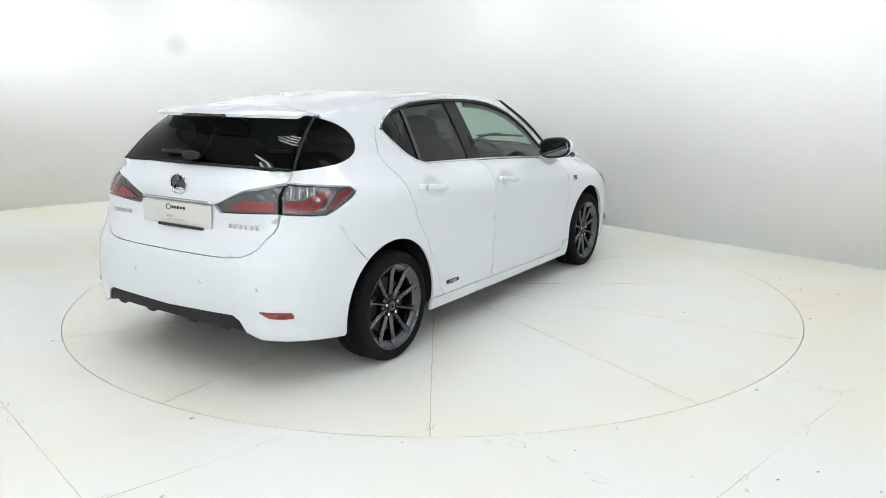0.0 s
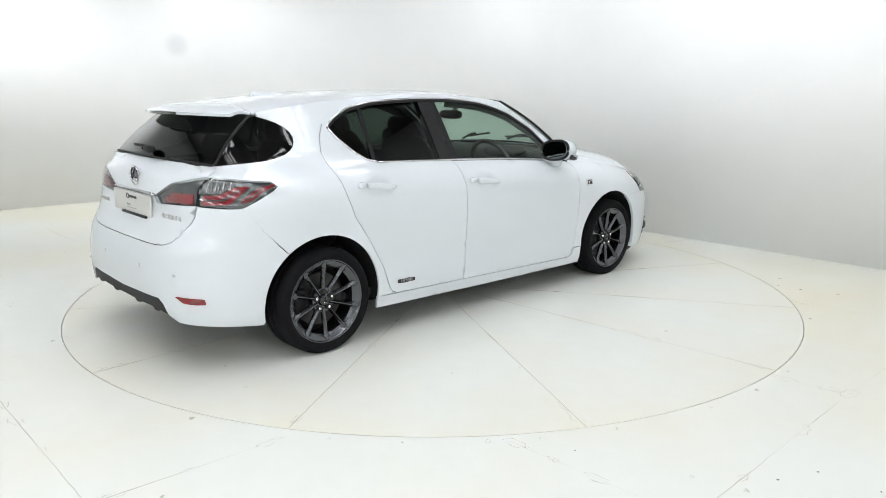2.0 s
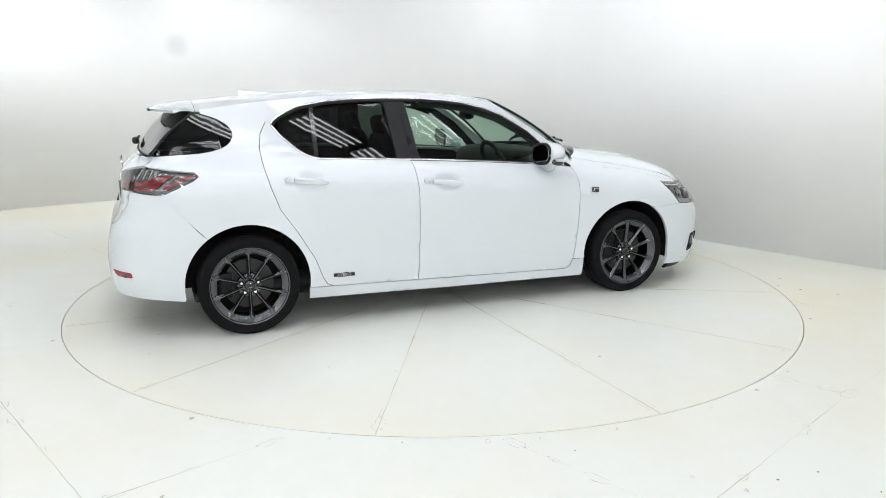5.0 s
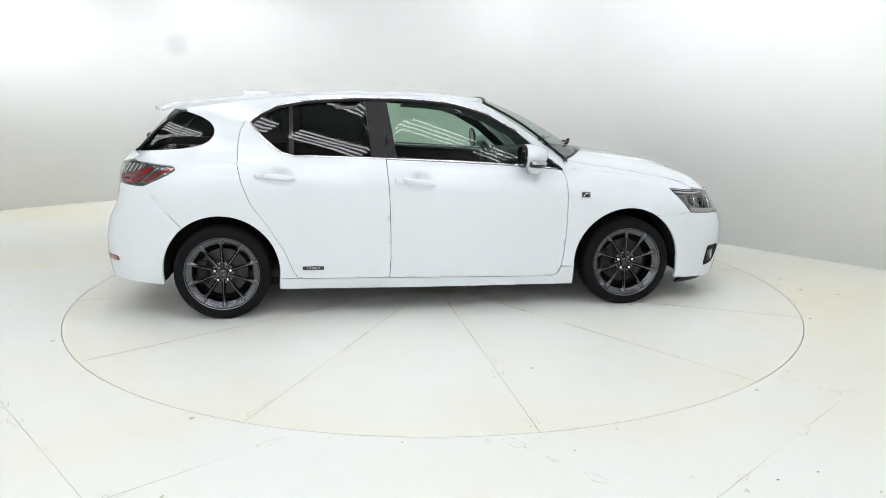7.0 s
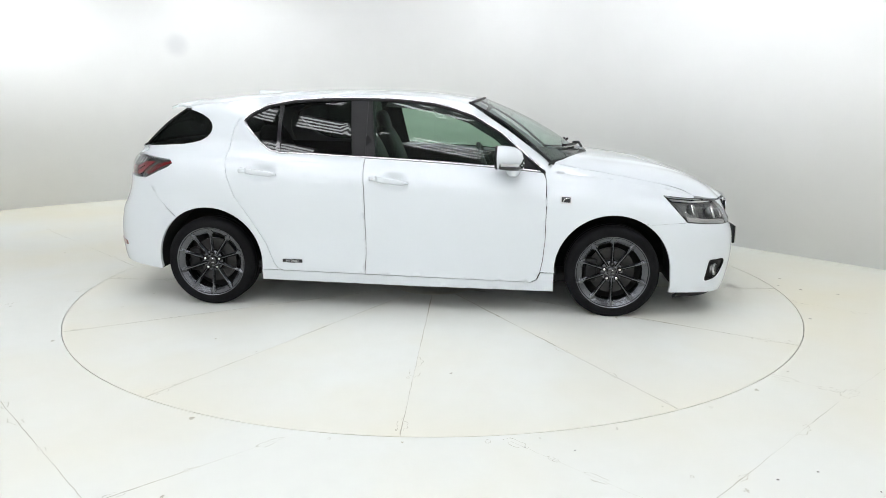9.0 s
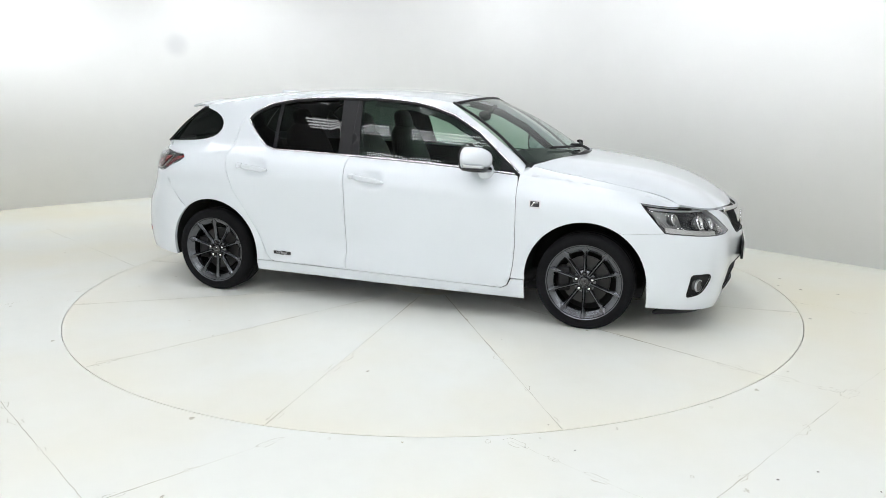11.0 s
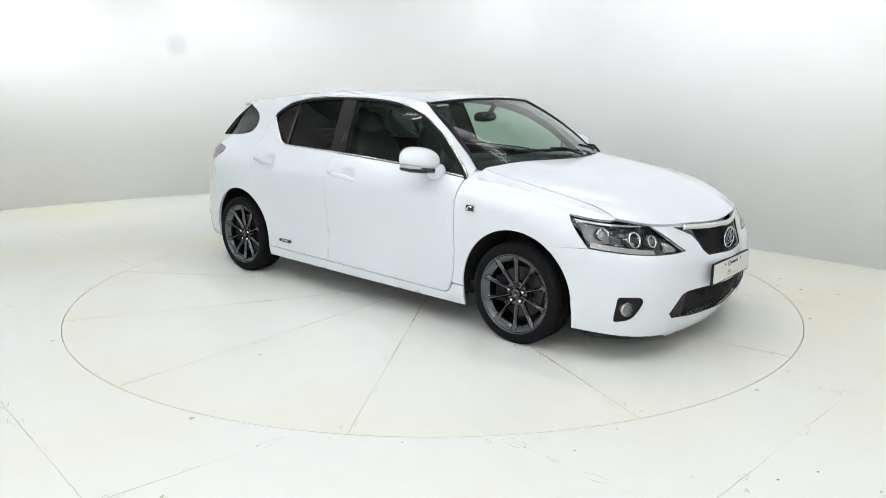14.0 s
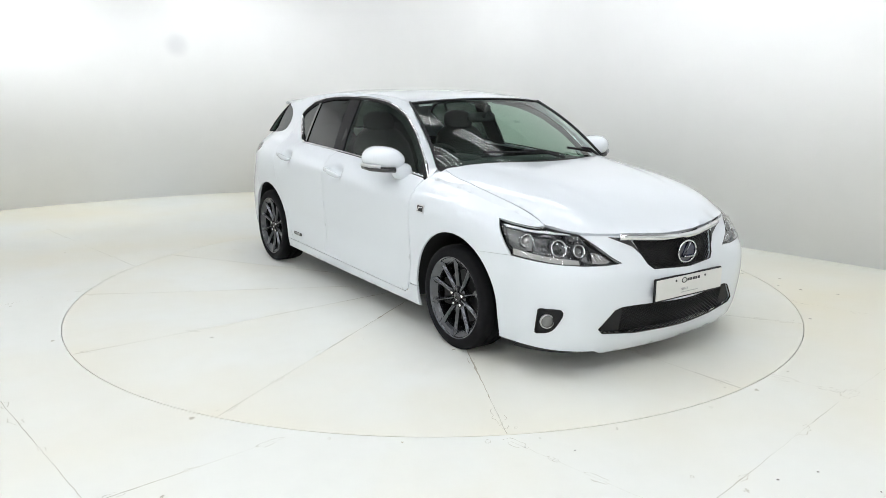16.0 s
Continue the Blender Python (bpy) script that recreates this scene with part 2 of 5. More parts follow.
def scuff(m):
    """A faint grey rub mark in the wall's paint."""
    nt = m.node_tree
    b = nt.nodes["Principled BSDF"]
    old = b.inputs["Base Color"].links[0].from_socket
    co, away, grad = nt.nodes.new("ShaderNodeTexCoord"), nt.nodes.new("ShaderNodeVectorMath"), nt.nodes.new("ShaderNodeTexGradient")
    away.operation = "SUBTRACT"
    away.inputs[1].default_value = SCUFF
    big = nt.nodes.new("ShaderNodeVectorMath")
    big.operation = "SCALE"
    big.inputs["Scale"].default_value = 1 / 0.20
    grad.gradient_type = "SPHERICAL"
    nt.links.new(co.outputs["Object"], away.inputs[0])
    nt.links.new(away.outputs[0], big.inputs[0])
    nt.links.new(big.outputs[0], grad.inputs[0])
    ease = nt.nodes.new("ShaderNodeMapRange")
    ease.interpolation_type = "SMOOTHSTEP"
    ease.inputs[2].default_value, ease.inputs[4].default_value = 0.7, 0.5
    nt.links.new(grad.outputs["Fac"], ease.inputs[0])
    mix = nt.nodes.new("ShaderNodeMix")
    mix.data_type = "RGBA"
    nt.links.new(ease.outputs[0], mix.inputs["Factor"])
    nt.links.new(old, mix.inputs["A"])
    mix.inputs["B"].default_value = (0.66, 0.67, 0.69, 1)
    nt.links.new(mix.outputs["Result"], b.inputs["Base Color"])



def wall_strip(line, lo, hi, depth):
    bm = bmesh.new()
    n = len(line)
    sides = []
    for i, p in enumerate(line):
        d = (line[min(i + 1, n - 1)] - line[max(i - 1, 0)]).normalized()
        out = Vector((d.y, -d.x))
        sides.append((p, p + out * depth))
    cols = [[bm.verts.new((*a, lo)), bm.verts.new((*a, hi)), bm.verts.new((*b, hi)), bm.verts.new((*b, lo))] for a, b in sides]
    for i in range(n - 1):
        for k in range(4):
            bm.faces.new([cols[i][k], cols[i + 1][k], cols[i + 1][(k + 1) % 4], cols[i][(k + 1) % 4]])
    bm.faces.new(cols[0])
    bm.faces.new(cols[-1][::-1])
    bmesh.ops.recalc_face_normals(bm, faces=bm.faces)
    return bm


def build_studio():
    tagged(link("wall_cyclorama_and_bounce", wall_strip(WALL_LINE, -0.05, WALL_H, 0.12), WALL), "smooth white painted curved studio wall, closed behind the camera to bounce light", "wall", kind="structure")
    for name, b in (("wall_hall_south", box(-6.4, 4.8, -11.2, -11.0, -0.05, CEIL_Z)), ("wall_hall_west", box(-6.45, -6.25, -11.0, -3.2, -0.05, CEIL_Z)), ("wall_hall_east", box(4.6, 4.8, -11.0, -3.2, -0.05, CEIL_Z))):
        tagged(link(name, b, HALL, smooth=False), "plain grey hall wall behind the studio", "wall", kind="structure")
    tagged(link("ceiling", box(-6.8, 5.05, -11.2, 5.65, CEIL_Z, CEIL_Z + 0.1), CEIL, smooth=False), "dark high ceiling above the studio", "ceiling", kind="structure")
    for name, b in (("wall_hall_north", box(-6.6, 5.0, 5.45, 5.6, -0.05, CEIL_Z)), ("wall_hall_far_west", box(-6.75, -6.6, -3.2, 5.5, -0.05, CEIL_Z)), ("wall_hall_far_east", box(4.85, 5.0, -3.2, 5.5, -0.05, CEIL_Z))):
        tagged(link(name, b, HALL, smooth=False), "plain grey hall wall behind the studio", "wall", kind="structure")
    scuff(WALL)


def ring_panel(r0, r1, a0, a1, z0, z1, n=10):
    bm = bmesh.new()
    cols = []
    for i in range(n + 1):
        a = a0 + (a1 - a0) * i / n
        c, s = math.cos(a), math.sin(a)
        cols.append([bm.verts.new((c * r0, s * r0, z0)), bm.verts.new((c * r1, s * r1, z0)), bm.verts.new((c * r1, s * r1, z1)), bm.verts.new((c * r0, s * r0, z1))])
    for i in range(n):
        for k in range(4):
            bm.faces.new([cols[i][k], cols[i + 1][k], cols[i + 1][(k + 1) % 4], cols[i][(k + 1) % 4]])
    bm.faces.new(cols[0])
    bm.faces.new(cols[-1][::-1])
    bmesh.ops.recalc_face_normals(bm, faces=bm.faces)
    return bm


def build_floor():
    """The fixed floor: one sheet with a round opening for the turntable."""
    bm = bmesh.new()
    n = 128
    r = RADIUS + 0.0025
    inner = [bm.verts.new((math.cos(k * math.tau / n) * r, math.sin(k * math.tau / n) * r, 0.0)) for k in range(n)]
    mid = [bm.verts.new((math.cos(k * math.tau / n) * 14, math.sin(k * math.tau / n) * 14, 0.0)) for k in range(n)]
    low = [bm.verts.new((v.co.x, v.co.y, -0.05)) for v in inner]
    for k in range(n):
        j = (k + 1) % n
        bm.faces.new([inner[k], mid[k], mid[j], inner[j]])
        bm.faces.new([low[k], inner[k], inner[j], low[j]])
    bmesh.ops.recalc_face_normals(bm, faces=bm.faces)
    floor = tagged(link("floor", bm, FLOOR, smooth=False), "white painted floor boards with fine yellowed joints", "floor", kind="structure")
    pit = lathe([(0.0, -0.055), (RADIUS + 0.05, -0.055), (RADIUS + 0.05, -0.07), (0.0, -0.07)], 96, "Z")
    tagged(link("turntable_pit", pit, GAP, smooth=False), "dark gap round the turntable", "floor gap", kind="structure")
    return floor


JOINTS = [((0.31, -2.50), (0.82, -3.02)), ((-0.63, -2.47), (-1.6, -3.3)), ((-2.0, -2.09), (-1.2, -2.97)), ((1.69, -1.80), (2.5, -2.45)), ((1.93, -2.06), (2.9, -1.2)), ((0.9, -3.03), (1.93, -2.06)), ((-2.45, -0.14), (-3.4, -1.1)), ((-3.95, 2.16), (-2.42, 0.55)), ((2.45, -0.48), (3.3, -1.3)), ((-1.6, -3.3), (-3.6, -5.0)), ((2.05, 1.4), (2.42, 1.62))]


def joint(a, b, rng, worn=1.0):
    """A worn paint joint in the floor: a thin uneven strip with chips."""
    bm = bmesh.new()
    a, b = Vector((*a, 0)), Vector((*b, 0))
    d = (b - a).normalized()
    s = Vector((-d.y, d.x, 0))
    n = max(6, int((b - a).length / 0.035))
    prev = None
    for k in range(n + 1):
        p = a + (b - a) * (k / n) + s * rng.uniform(-0.002, 0.002)
        w = (0.0003 + 0.0034 * max(0.0, noise.noise((p.x * 2.3, p.y * 2.3, 3.1)) + 0.12) * rng.uniform(0.4, 1.2)) * (2.5 if rng.random() < 0.05 else 1) * worn
        cur = [bm.verts.new(p - s * w + Vector((0, 0, 0.0012))), bm.verts.new(p + s * w + Vector((0, 0, 0.0012)))]
        if prev:
            bm.faces.new([prev[0], cur[0], cur[1], prev[1]])
        prev = cur
    return bm


def specks(rng, spots, size):
    """Small worn marks in the paint: open rings and dots."""
    bm = bmesh.new()
    for x, y in spots:
        r = size * rng.uniform(0.6, 1.6)
        open_ring = rng.random() < 0.55
        prev = None
        n = 12
        for k in range(n + 1 if open_ring else n):
            a = k * math.tau / n
            rr = r * rng.uniform(0.8, 1.2)
            w = 0.0016 if open_ring else rr
            c = (x + rr * math.cos(a), y + rr * 1.3 * math.sin(a))
            e = (x + (rr - w) * math.cos(a), y + (rr - w) * 1.3 * math.sin(a))
            cur = [bm.verts.new((*c, 0.0014)), bm.verts.new((*e, 0.0014))]
            if prev and rng.random() > 0.2:
                bm.faces.new([prev[0], cur[0], cur[1], prev[1]])
            prev = cur
    return bm


def smears(rng, spots):
    """Thin wandering edges of old paint patches, drawn out along a direction (x, y, angle, length)."""
    bm = bmesh.new()
    for x, y, turn_, size in spots:
        c, s = math.cos(turn_), math.sin(turn_)
        phase = rng.uniform(0, 50)
        prev = None
        n = 40
        start, span = rng.uniform(0, math.tau), rng.uniform(3.4, 6.0)
        for k in range(n + 1):
            a = start + span * k / n
            wob = 1 + 0.55 * noise.noise((math.cos(a) * 2.2 + phase, math.sin(a) * 2.2, 0.3))
            w = 0.0009 + 0.0014 * max(0.0, noise.noise((a * 2.0, phase, 5.0)))
            pair = []
            for d in (-w, w):
                u, v = (size + d) * wob * math.cos(a), (size * 0.42 + d) * wob * math.sin(a)
                pair.append(bm.verts.new((x + u * c - v * s, y + u * s + v * c, 0.0016)))
            if prev and noise.noise((a * 3.1, phase, 9.0)) > -0.25:
                bm.faces.new([prev[0], pair[0], pair[1], prev[1]])
            prev = pair
    return bm


def build_floor_wear(floor, table_):
    rng = random.Random(7)
    spots = []
    for a, b in JOINTS:
        turn_ = math.atan2(b[1] - a[1], b[0] - a[0])
        for t in (0.04, rng.uniform(0.2, 0.5), rng.uniform(0.5, 0.95)):
            spots.append((a[0] + (b[0] - a[0]) * t, a[1] + (b[1] - a[1]) * t, turn_, rng.uniform(0.025, 0.075)))
    tagged(part("paint_edges", smears(rng, spots), SEAM, floor, smooth=False), kind="stuff")
    spots = []
    for k in range(12):
        turn_ = radians(3.0 + 30 * k)
        for r in (RADIUS - 0.10, rng.uniform(1.2, 1.7), rng.uniform(1.7, 2.3)):
            spots.append((r * math.cos(turn_), r * math.sin(turn_), turn_, rng.uniform(0.025, 0.07)))
    tagged(part("paint_edges", smears(rng, spots), SEAM, table_, smooth=False), kind="stuff")
    dots = bmesh.new()
    for _ in range(26):
        x, y, r = rng.uniform(-3.2, 3.6), rng.uniform(-3.6, -2.5), rng.uniform(0.003, 0.006)
        dots.faces.new([dots.verts.new((x + r * math.cos(k) * rng.uniform(0.8, 1.6), y + r * math.sin(k), 0.0015)) for k in range(6)])
    tagged(part("dark_specks", dots, GAP, floor, smooth=False), kind="stuff")
    for a, b in JOINTS:
        part("joint", joint(a, b, rng, 0.7), SEAM, floor, smooth=False)
    for k in range(12):
        a = radians(3.0 + 30 * k)
        part("joint_crack", joint((0.32 * math.cos(a), 0.32 * math.sin(a)), ((RADIUS - 0.01) * math.cos(a), (RADIUS - 0.01) * math.sin(a)), rng, 1.6), SEAM, table_, smooth=False)
    spots = [((RADIUS + 0.05) * math.cos(a), (RADIUS + 0.05) * math.sin(a)) for a in (radians(-100), radians(-93), radians(-85), radians(-80), radians(-72), radians(-60), radians(-52), radians(-44), radians(-115), radians(-150), radians(-170), radians(-20))]
    spots += [(rng.uniform(-2.6, 2.8), rng.uniform(-3.2, -2.5)) for _ in range(14)] + [(rng.uniform(2.5, 3.4), rng.uniform(-1.6, 0.2)) for _ in range(7)] + [(rng.uniform(-3.4, -2.6), rng.uniform(-1.2, 1.6)) for _ in range(6)]
    tagged(part("paint_chips", specks(rng, spots, 0.008), SEAM, floor, smooth=False), kind="stuff")
    spots = [(r * math.cos(a), r * math.sin(a)) for a, r in ((radians(3 + 30 * k + d), rr) for k in range(12) for d, rr in ((rng.uniform(-1.5, 1.5), RADIUS - 0.06), (rng.uniform(-1, 1), rng.uniform(1.3, 2.0)), (rng.uniform(-14, 14), rng.uniform(1.2, 2.3))))]
    tagged(part("paint_chips", specks(rng, spots, 0.006), SEAM, table_, smooth=False), kind="stuff")


def build_turntable():
    root = thing("turntable", "round white painted turntable with twelve radial joints", "turntable")
    panel = None
    for k in range(12):
        a = radians(3.0 + 30 * k)
        d = 0.0016
        p = ring_panel(0.30, RADIUS - 0.0025, d, radians(30) - d, -0.045, 0.0)
        # trim the joint to an even width
        for v in p.verts:
            rr = math.hypot(v.co.x, v.co.y)
            an = math.atan2(v.co.y, v.co.x)
            an = radians(15) + (an - radians(15)) * (radians(15) - 0.0007 / rr) / (radians(15) - d)
            v.co.x, v.co.y = rr * math.cos(an), rr * math.sin(an)
        if panel is None:
            panel = part("floor_panel", p, FLOOR, root, smooth=False)
            me = panel.data
        else:
            p.free()
            panel = new("floor_panel", me)
            panel.parent = root
        panel.rotation_euler = (0, 0, a)
    part("hub_plate", lathe([(0.0, 0.0), (0.298, 0.0), (0.298, -0.045), (0.0, -0.045)], 48, "Z"), FLOOR, root, smooth=False)
    part("joint_filler", lathe([(0.0, -0.006), (RADIUS - 0.02, -0.006), (RADIUS - 0.02, -0.04), (0.0, -0.04)], 96, "Z"), SEAM, root, "yellowed joint filler", smooth=False)
    return root


def light_bank(m, drop):
    """Four short parallel tubes under a shallow tray, hung by two rods."""
    bank = thing("ceiling_or_fill_light", "hanging fluorescent fitting with four parallel lit tubes; the low arc is added fill", "ceiling light", "studio lamps")
    part("frame", box(-0.70, 0.70, -0.25, 0.25, 0.045, 0.095, 0.01), STEEL, bank, smooth=False)
    for k in range(4):
        y = -0.189 + 0.126 * k
        part("tube", tube([(-0.68, y, 0), (0.68, y, 0)], 0.023, 10), TUBE, bank)
    for hx in (-0.45, 0.45):
        part("hanger", tube([(hx, 0, 0.08), (hx, 0, drop)], 0.010, 6), STEEL, bank)
    bank.matrix_world = m
    return bank


BANK_Z = 4.15
BANK_TURN = -31.0
FILL_Z = 2.6


def build_lights():
    """Slanting rows of fittings over the whole studio."""
    along = Vector((math.cos(radians(BANK_TURN)), math.sin(radians(BANK_TURN))))
    across = Vector((-along.y, along.x))
    room = [tuple(p) for p in WALL_LINE]
    bank = None
    for row in range(-3, 6):
        for k in range(-5, 6):
            p = Vector((-0.36, -3.87)) + along * (1.72 * k + 0.86 * (row % 2)) + across * (1.43 * row)
            if not inside(room, p.x, p.y) or near(room, p.x, p.y, 1.55):
                continue
            m = pose(p.x, p.y, BANK_Z, 0, 0, BANK_TURN)
            if bank is None:
                bank = light_bank(m, CEIL_Z - BANK_Z)
            else:
                copy_thing(bank, m)
    # a lower arc of unseen fittings behind the camera, added as fill light
    low = None
    for k in range(6):
        a = radians(-148 + 116 * k / 5)
        m = pose(-0.5 + 4.6 * math.cos(a), -2.6 + 4.4 * math.sin(a), FILL_Z, 0, 0, math.degrees(a) + 90)
        if low is None:
            low = light_bank(m, CEIL_Z - FILL_Z)
        else:
            copy_thing(low, m)
    # narrow spots streak the wall; the five wide ones are unseen added fill
    for x, y, nx, ny, watts, wide, reach in ((-4.32, 3.35, 0.55, -0.83, SPOT * 0.28, 70, 0.45), (-2.75, 4.25, 0.35, -0.94, SPOT * 0.2, 70, 0.45), (0.55, 3.25, -0.7, -0.7, SPOT * 0.4, 70, 0.45), (1.6, 2.05, -0.7, -0.7, SPOT * 0.15, 70, 0.45), (-4.1, 2.1, 0.55, -0.83, SPOT * 4.2, 110, 1.8), (-2.2, 3.0, 0.35, -0.94, SPOT * 2.2, 110, 1.8), (-0.5, 2.3, -0.6, -0.8, SPOT * 0.9, 110, 1.8), (1.45, -0.1, -0.7, -0.7, SPOT * 1.5, 110, 1.8), (2.6, -1.6, -0.85, -0.5, SPOT * 0.4, 110, 1.8)):
        lamp = thing("wall_spot_or_fill", "small black spotlight aimed at the white wall; wide ones are added fill", "spotlight", "wall spotlights")
        lamp.matrix_world = look((x, y, 3.35), (x - nx * reach, y - ny * reach, 2.0 - 1.7 * (reach > 1)))
        part("housing", lathe([(0.0, 0.14), (0.05, 0.13), (0.055, 0.02), (0.05, 0.02), (0.045, 0.10), (0.0, 0.10)], 20, "Z"), STEEL, lamp)
        part("stem", tube([(0, 0, 0.13), tuple(lamp.matrix_world.inverted() @ Vector((x, y, CEIL_Z)))], 0.01, 6), STEEL, lamp)
        d = bpy.data.lights.new("bulb", "SPOT")
        d.energy, d.spot_size, d.spot_blend, d.shadow_soft_size, d.color = watts, radians(wide), 1.0, 0.05, (0.95, 0.98, 1.0)
        bulb = new("bulb", d)
        bulb.parent = lamp
        bulb.location = (0, 0, 0.03)
    return bank


build_studio()
floor_sheet = build_floor()
table = build_turntable()
build_floor_wear(floor_sheet, table)
build_lights()

# ---- the car: its surface ----
# x forward, y to the left, z up; the origin lies on the ground midway between the axles
BELT = curve((-2.1, 0.985), (-1.5, 1.0), (-1.0, 1.0), (-0.36, 0.979), (0.21, 0.949), (0.68, 0.914), (0.9, 0.893), (1.19, 0.865), (1.41, 0.83), (1.61, 0.795), (1.81, 0.745), (1.98, 0.68), (2.1, 0.62))
WIDE = curve((0.0, 0.80), (0.14, 0.825), (0.2, 0.845), (0.3, 0.858), (0.5, 0.866), (0.75, 0.874), (0.85, 0.866), (0.92, 0.838), (0.96, 0.805), (0.985, 0.77), (1.0, 0.735))
NOSE = curve((0.08, 2.01), (0.13, 2.05), (0.28, 2.088), (0.4, 2.10), (0.5, 2.095), (0.6, 2.06), (0.68, 2.03), (0.75, 2.0), (0.82, 1.97), (0.9, 1.95))
TAIL = curve((0.13, -1.82), (0.2, -1.98), (0.27, -2.045), (0.43, -2.06), (0.6, -2.035), (0.7, -1.985), (0.78, -1.96), (0.86, -1.95), (0.95, -1.935), (1.0, -1.885), (1.05, -1.81), (1.3, -1.55))
BUMP = curve((0.1, 0.03), (0.2, 0.055), (0.3, 0.07), (0.45, 0.085), (0.6, 0.085), (0.68, 0.085), (0.75, 0.06), (0.85, 0.0))
HOOD = curve((0.8, 1.02), (1.0, 0.998), (1.19, 0.974), (1.41, 0.944), (1.61, 0.909), (1.81, 0.849), (1.98, 0.764), (2.1, 0.684))


def waist(x, z):
    """The doors' soft shoulder ridge and the hollow above the sill."""
    f = math.exp(-(x / 0.95) ** 8)
    return f * (0.004 * math.exp(-((z - 0.80 + 0.05 * x) / 0.035) ** 2) - 0.009 * math.exp(-((z - 0.40 - 0.07 * max(0.0, -x)) / 0.085) ** 2))


def half_width(x, z):
    """The half width of the body at x, z."""
    zb = BELT(x)
    if z <= zb or x > 0.95:
        if x > 0:
            t = min(1.0, max(0.0, (x - 0.3) / max(0.2, NOSE(z) - 0.3)))
            return (WIDE(min(1.0, z / zb)) + waist(x, z)) * (1 - t ** 6) ** (1 / 6)
        t = min(1.0, max(0.0, (-x - 0.3) / max(0.2, -TAIL(z) - 0.3)))
        return (WIDE(z / zb) + waist(x, z)) * (1 - t ** 6) ** (1 / 6)
    u = z - zb
    w = 0.735 - 0.40 * u - 0.25 * u * u
    g = 1 - 0.06 * (abs(x + 0.15) / 1.1) ** 2.4
    if x < -0.3:
        t = min(1.0, max(0.0, (-x - 0.3) / max(0.2, -TAIL(zb) - 0.3)))
        f = max(0.0, 1 - u / 0.06)
        g = g * (1 - f) + f * (1 - t ** 6) ** (1 / 6)
    elif x > 0.3:
        f = max(0.0, 1 - u / 0.06)
        t = min(1.0, max(0.0, (x - 0.3) / max(0.2, NOSE(zb) - 0.3)))
        g = g * (1 - f) + f * (1 - t ** 5) ** 0.2
    return w * g


def glass_width(x, z):
    """The half width at the side windows: one smooth curved pane."""
    u = z - (0.962 - 0.05 * x - 0.022 * x * x)
    return (0.733 - 0.40 * u - 0.25 * u * u) * (1 - 0.045 * (abs(x + 0.15) / 1.1) ** 2.4)


def solve_x(y, z, front):
    lo, hi = (1.0, NOSE(z)) if front else (-1.0, TAIL(z))
    for _ in range(24):
        mid = (lo + hi) / 2
        if half_width(mid, z) > y:
            lo = mid
        else:
            hi = mid
    return (lo + hi) / 2


FY, RY = 0.66, 0.60


def front_x(y, z):
    return solve_x(abs(y), z, True) + BUMP(z) * math.exp(-(y / 0.30) ** 2)


def rear_x(y, z):
    return solve_x(abs(y), z, False) - 0.0


def side(m):
    return lambda x, z: Vector((x, m * half_width(x, z), z))


def front(m):
    """Places (s, z) round the nose: s is y up to the corner, then runs back along the side."""
    def at(s, z):
        if abs(s) <= FY:
            return Vector((front_x(s, z), m * s, z))
        x = front_x(FY, z) - (abs(s) - FY)
        return Vector((x, m * math.copysign(half_width(x, z), s), z))
    return at


def rear(m):
    def at(s, z):
        if abs(s) <= RY:
            return Vector((rear_x(s, z), m * s, z))
        x = rear_x(RY, z) + (abs(s) - RY)
        return Vector((x, m * math.copysign(half_width(x, z), s), z))
    return at


def fs(x, z):
    """The (s, z) of a place on the front's side."""
    return (FY + front_x(FY, z) - x, z)


def rs(x, z):
    return (RY + x - rear_x(RY, z), z)


def hood_z(x, y):
    fall = 0.112 + 0.028 * min(1.0, max(0.0, (x - 1.2) / 0.4))
    return HOOD(x) + 0.004 - fall * (abs(y) / 0.735) ** 4.6


def arch(cx, cz, r, a0, a1, n=26):
    return [(cx + r * math.cos(radians(a0 + (a1 - a0) * k / n)), cz + r * math.sin(radians(a0 + (a1 - a0) * k / n))) for k in range(n + 1)]


REAR_DOOR_EDGE = [(-1.132, 1.216), (-1.170, 1.15), (-1.184, 1.071), (-1.180, 0.958), (-1.155, 0.853), (-1.11, 0.729), (-1.013, 0.586), (-0.916, 0.422), (-0.868, 0.293), (-0.845, 0.262), (-0.81, 0.248)]
B_SEAM = [(-0.272, 0.236), (-0.262, 0.36), (-0.261, 0.49), (-0.263, 0.64), (-0.266, 0.78), (-0.275, 0.90)]
WIN_TOP = [(-1.104, 1.20), (-1.088, 1.222), (-1.048, 1.251), (-0.944, 1.300), (-0.765, 1.331), (-0.60, 1.341), (-0.439, 1.346), (-0.147, 1.342), (0.0, 1.332), (0.145, 1.315), (0.275, 1.283), (0.399, 1.241), (0.577, 1.139), (0.752, 0.990), (0.862, 0.902)]
WIN_LOW = [(-1.104, 1.19), (-1.06, 1.135), (-0.974, 1.056), (-0.915, 1.016), (-0.86, 1.003)]
RAIL = [(0.366, 1.316), (0.26, 1.334), (0.15, 1.348), (-0.15, 1.366), (-0.45, 1.371), (-0.8, 1.360), (-1.1, 1.336), (-1.3, 1.312), (-1.50, 1.285)]
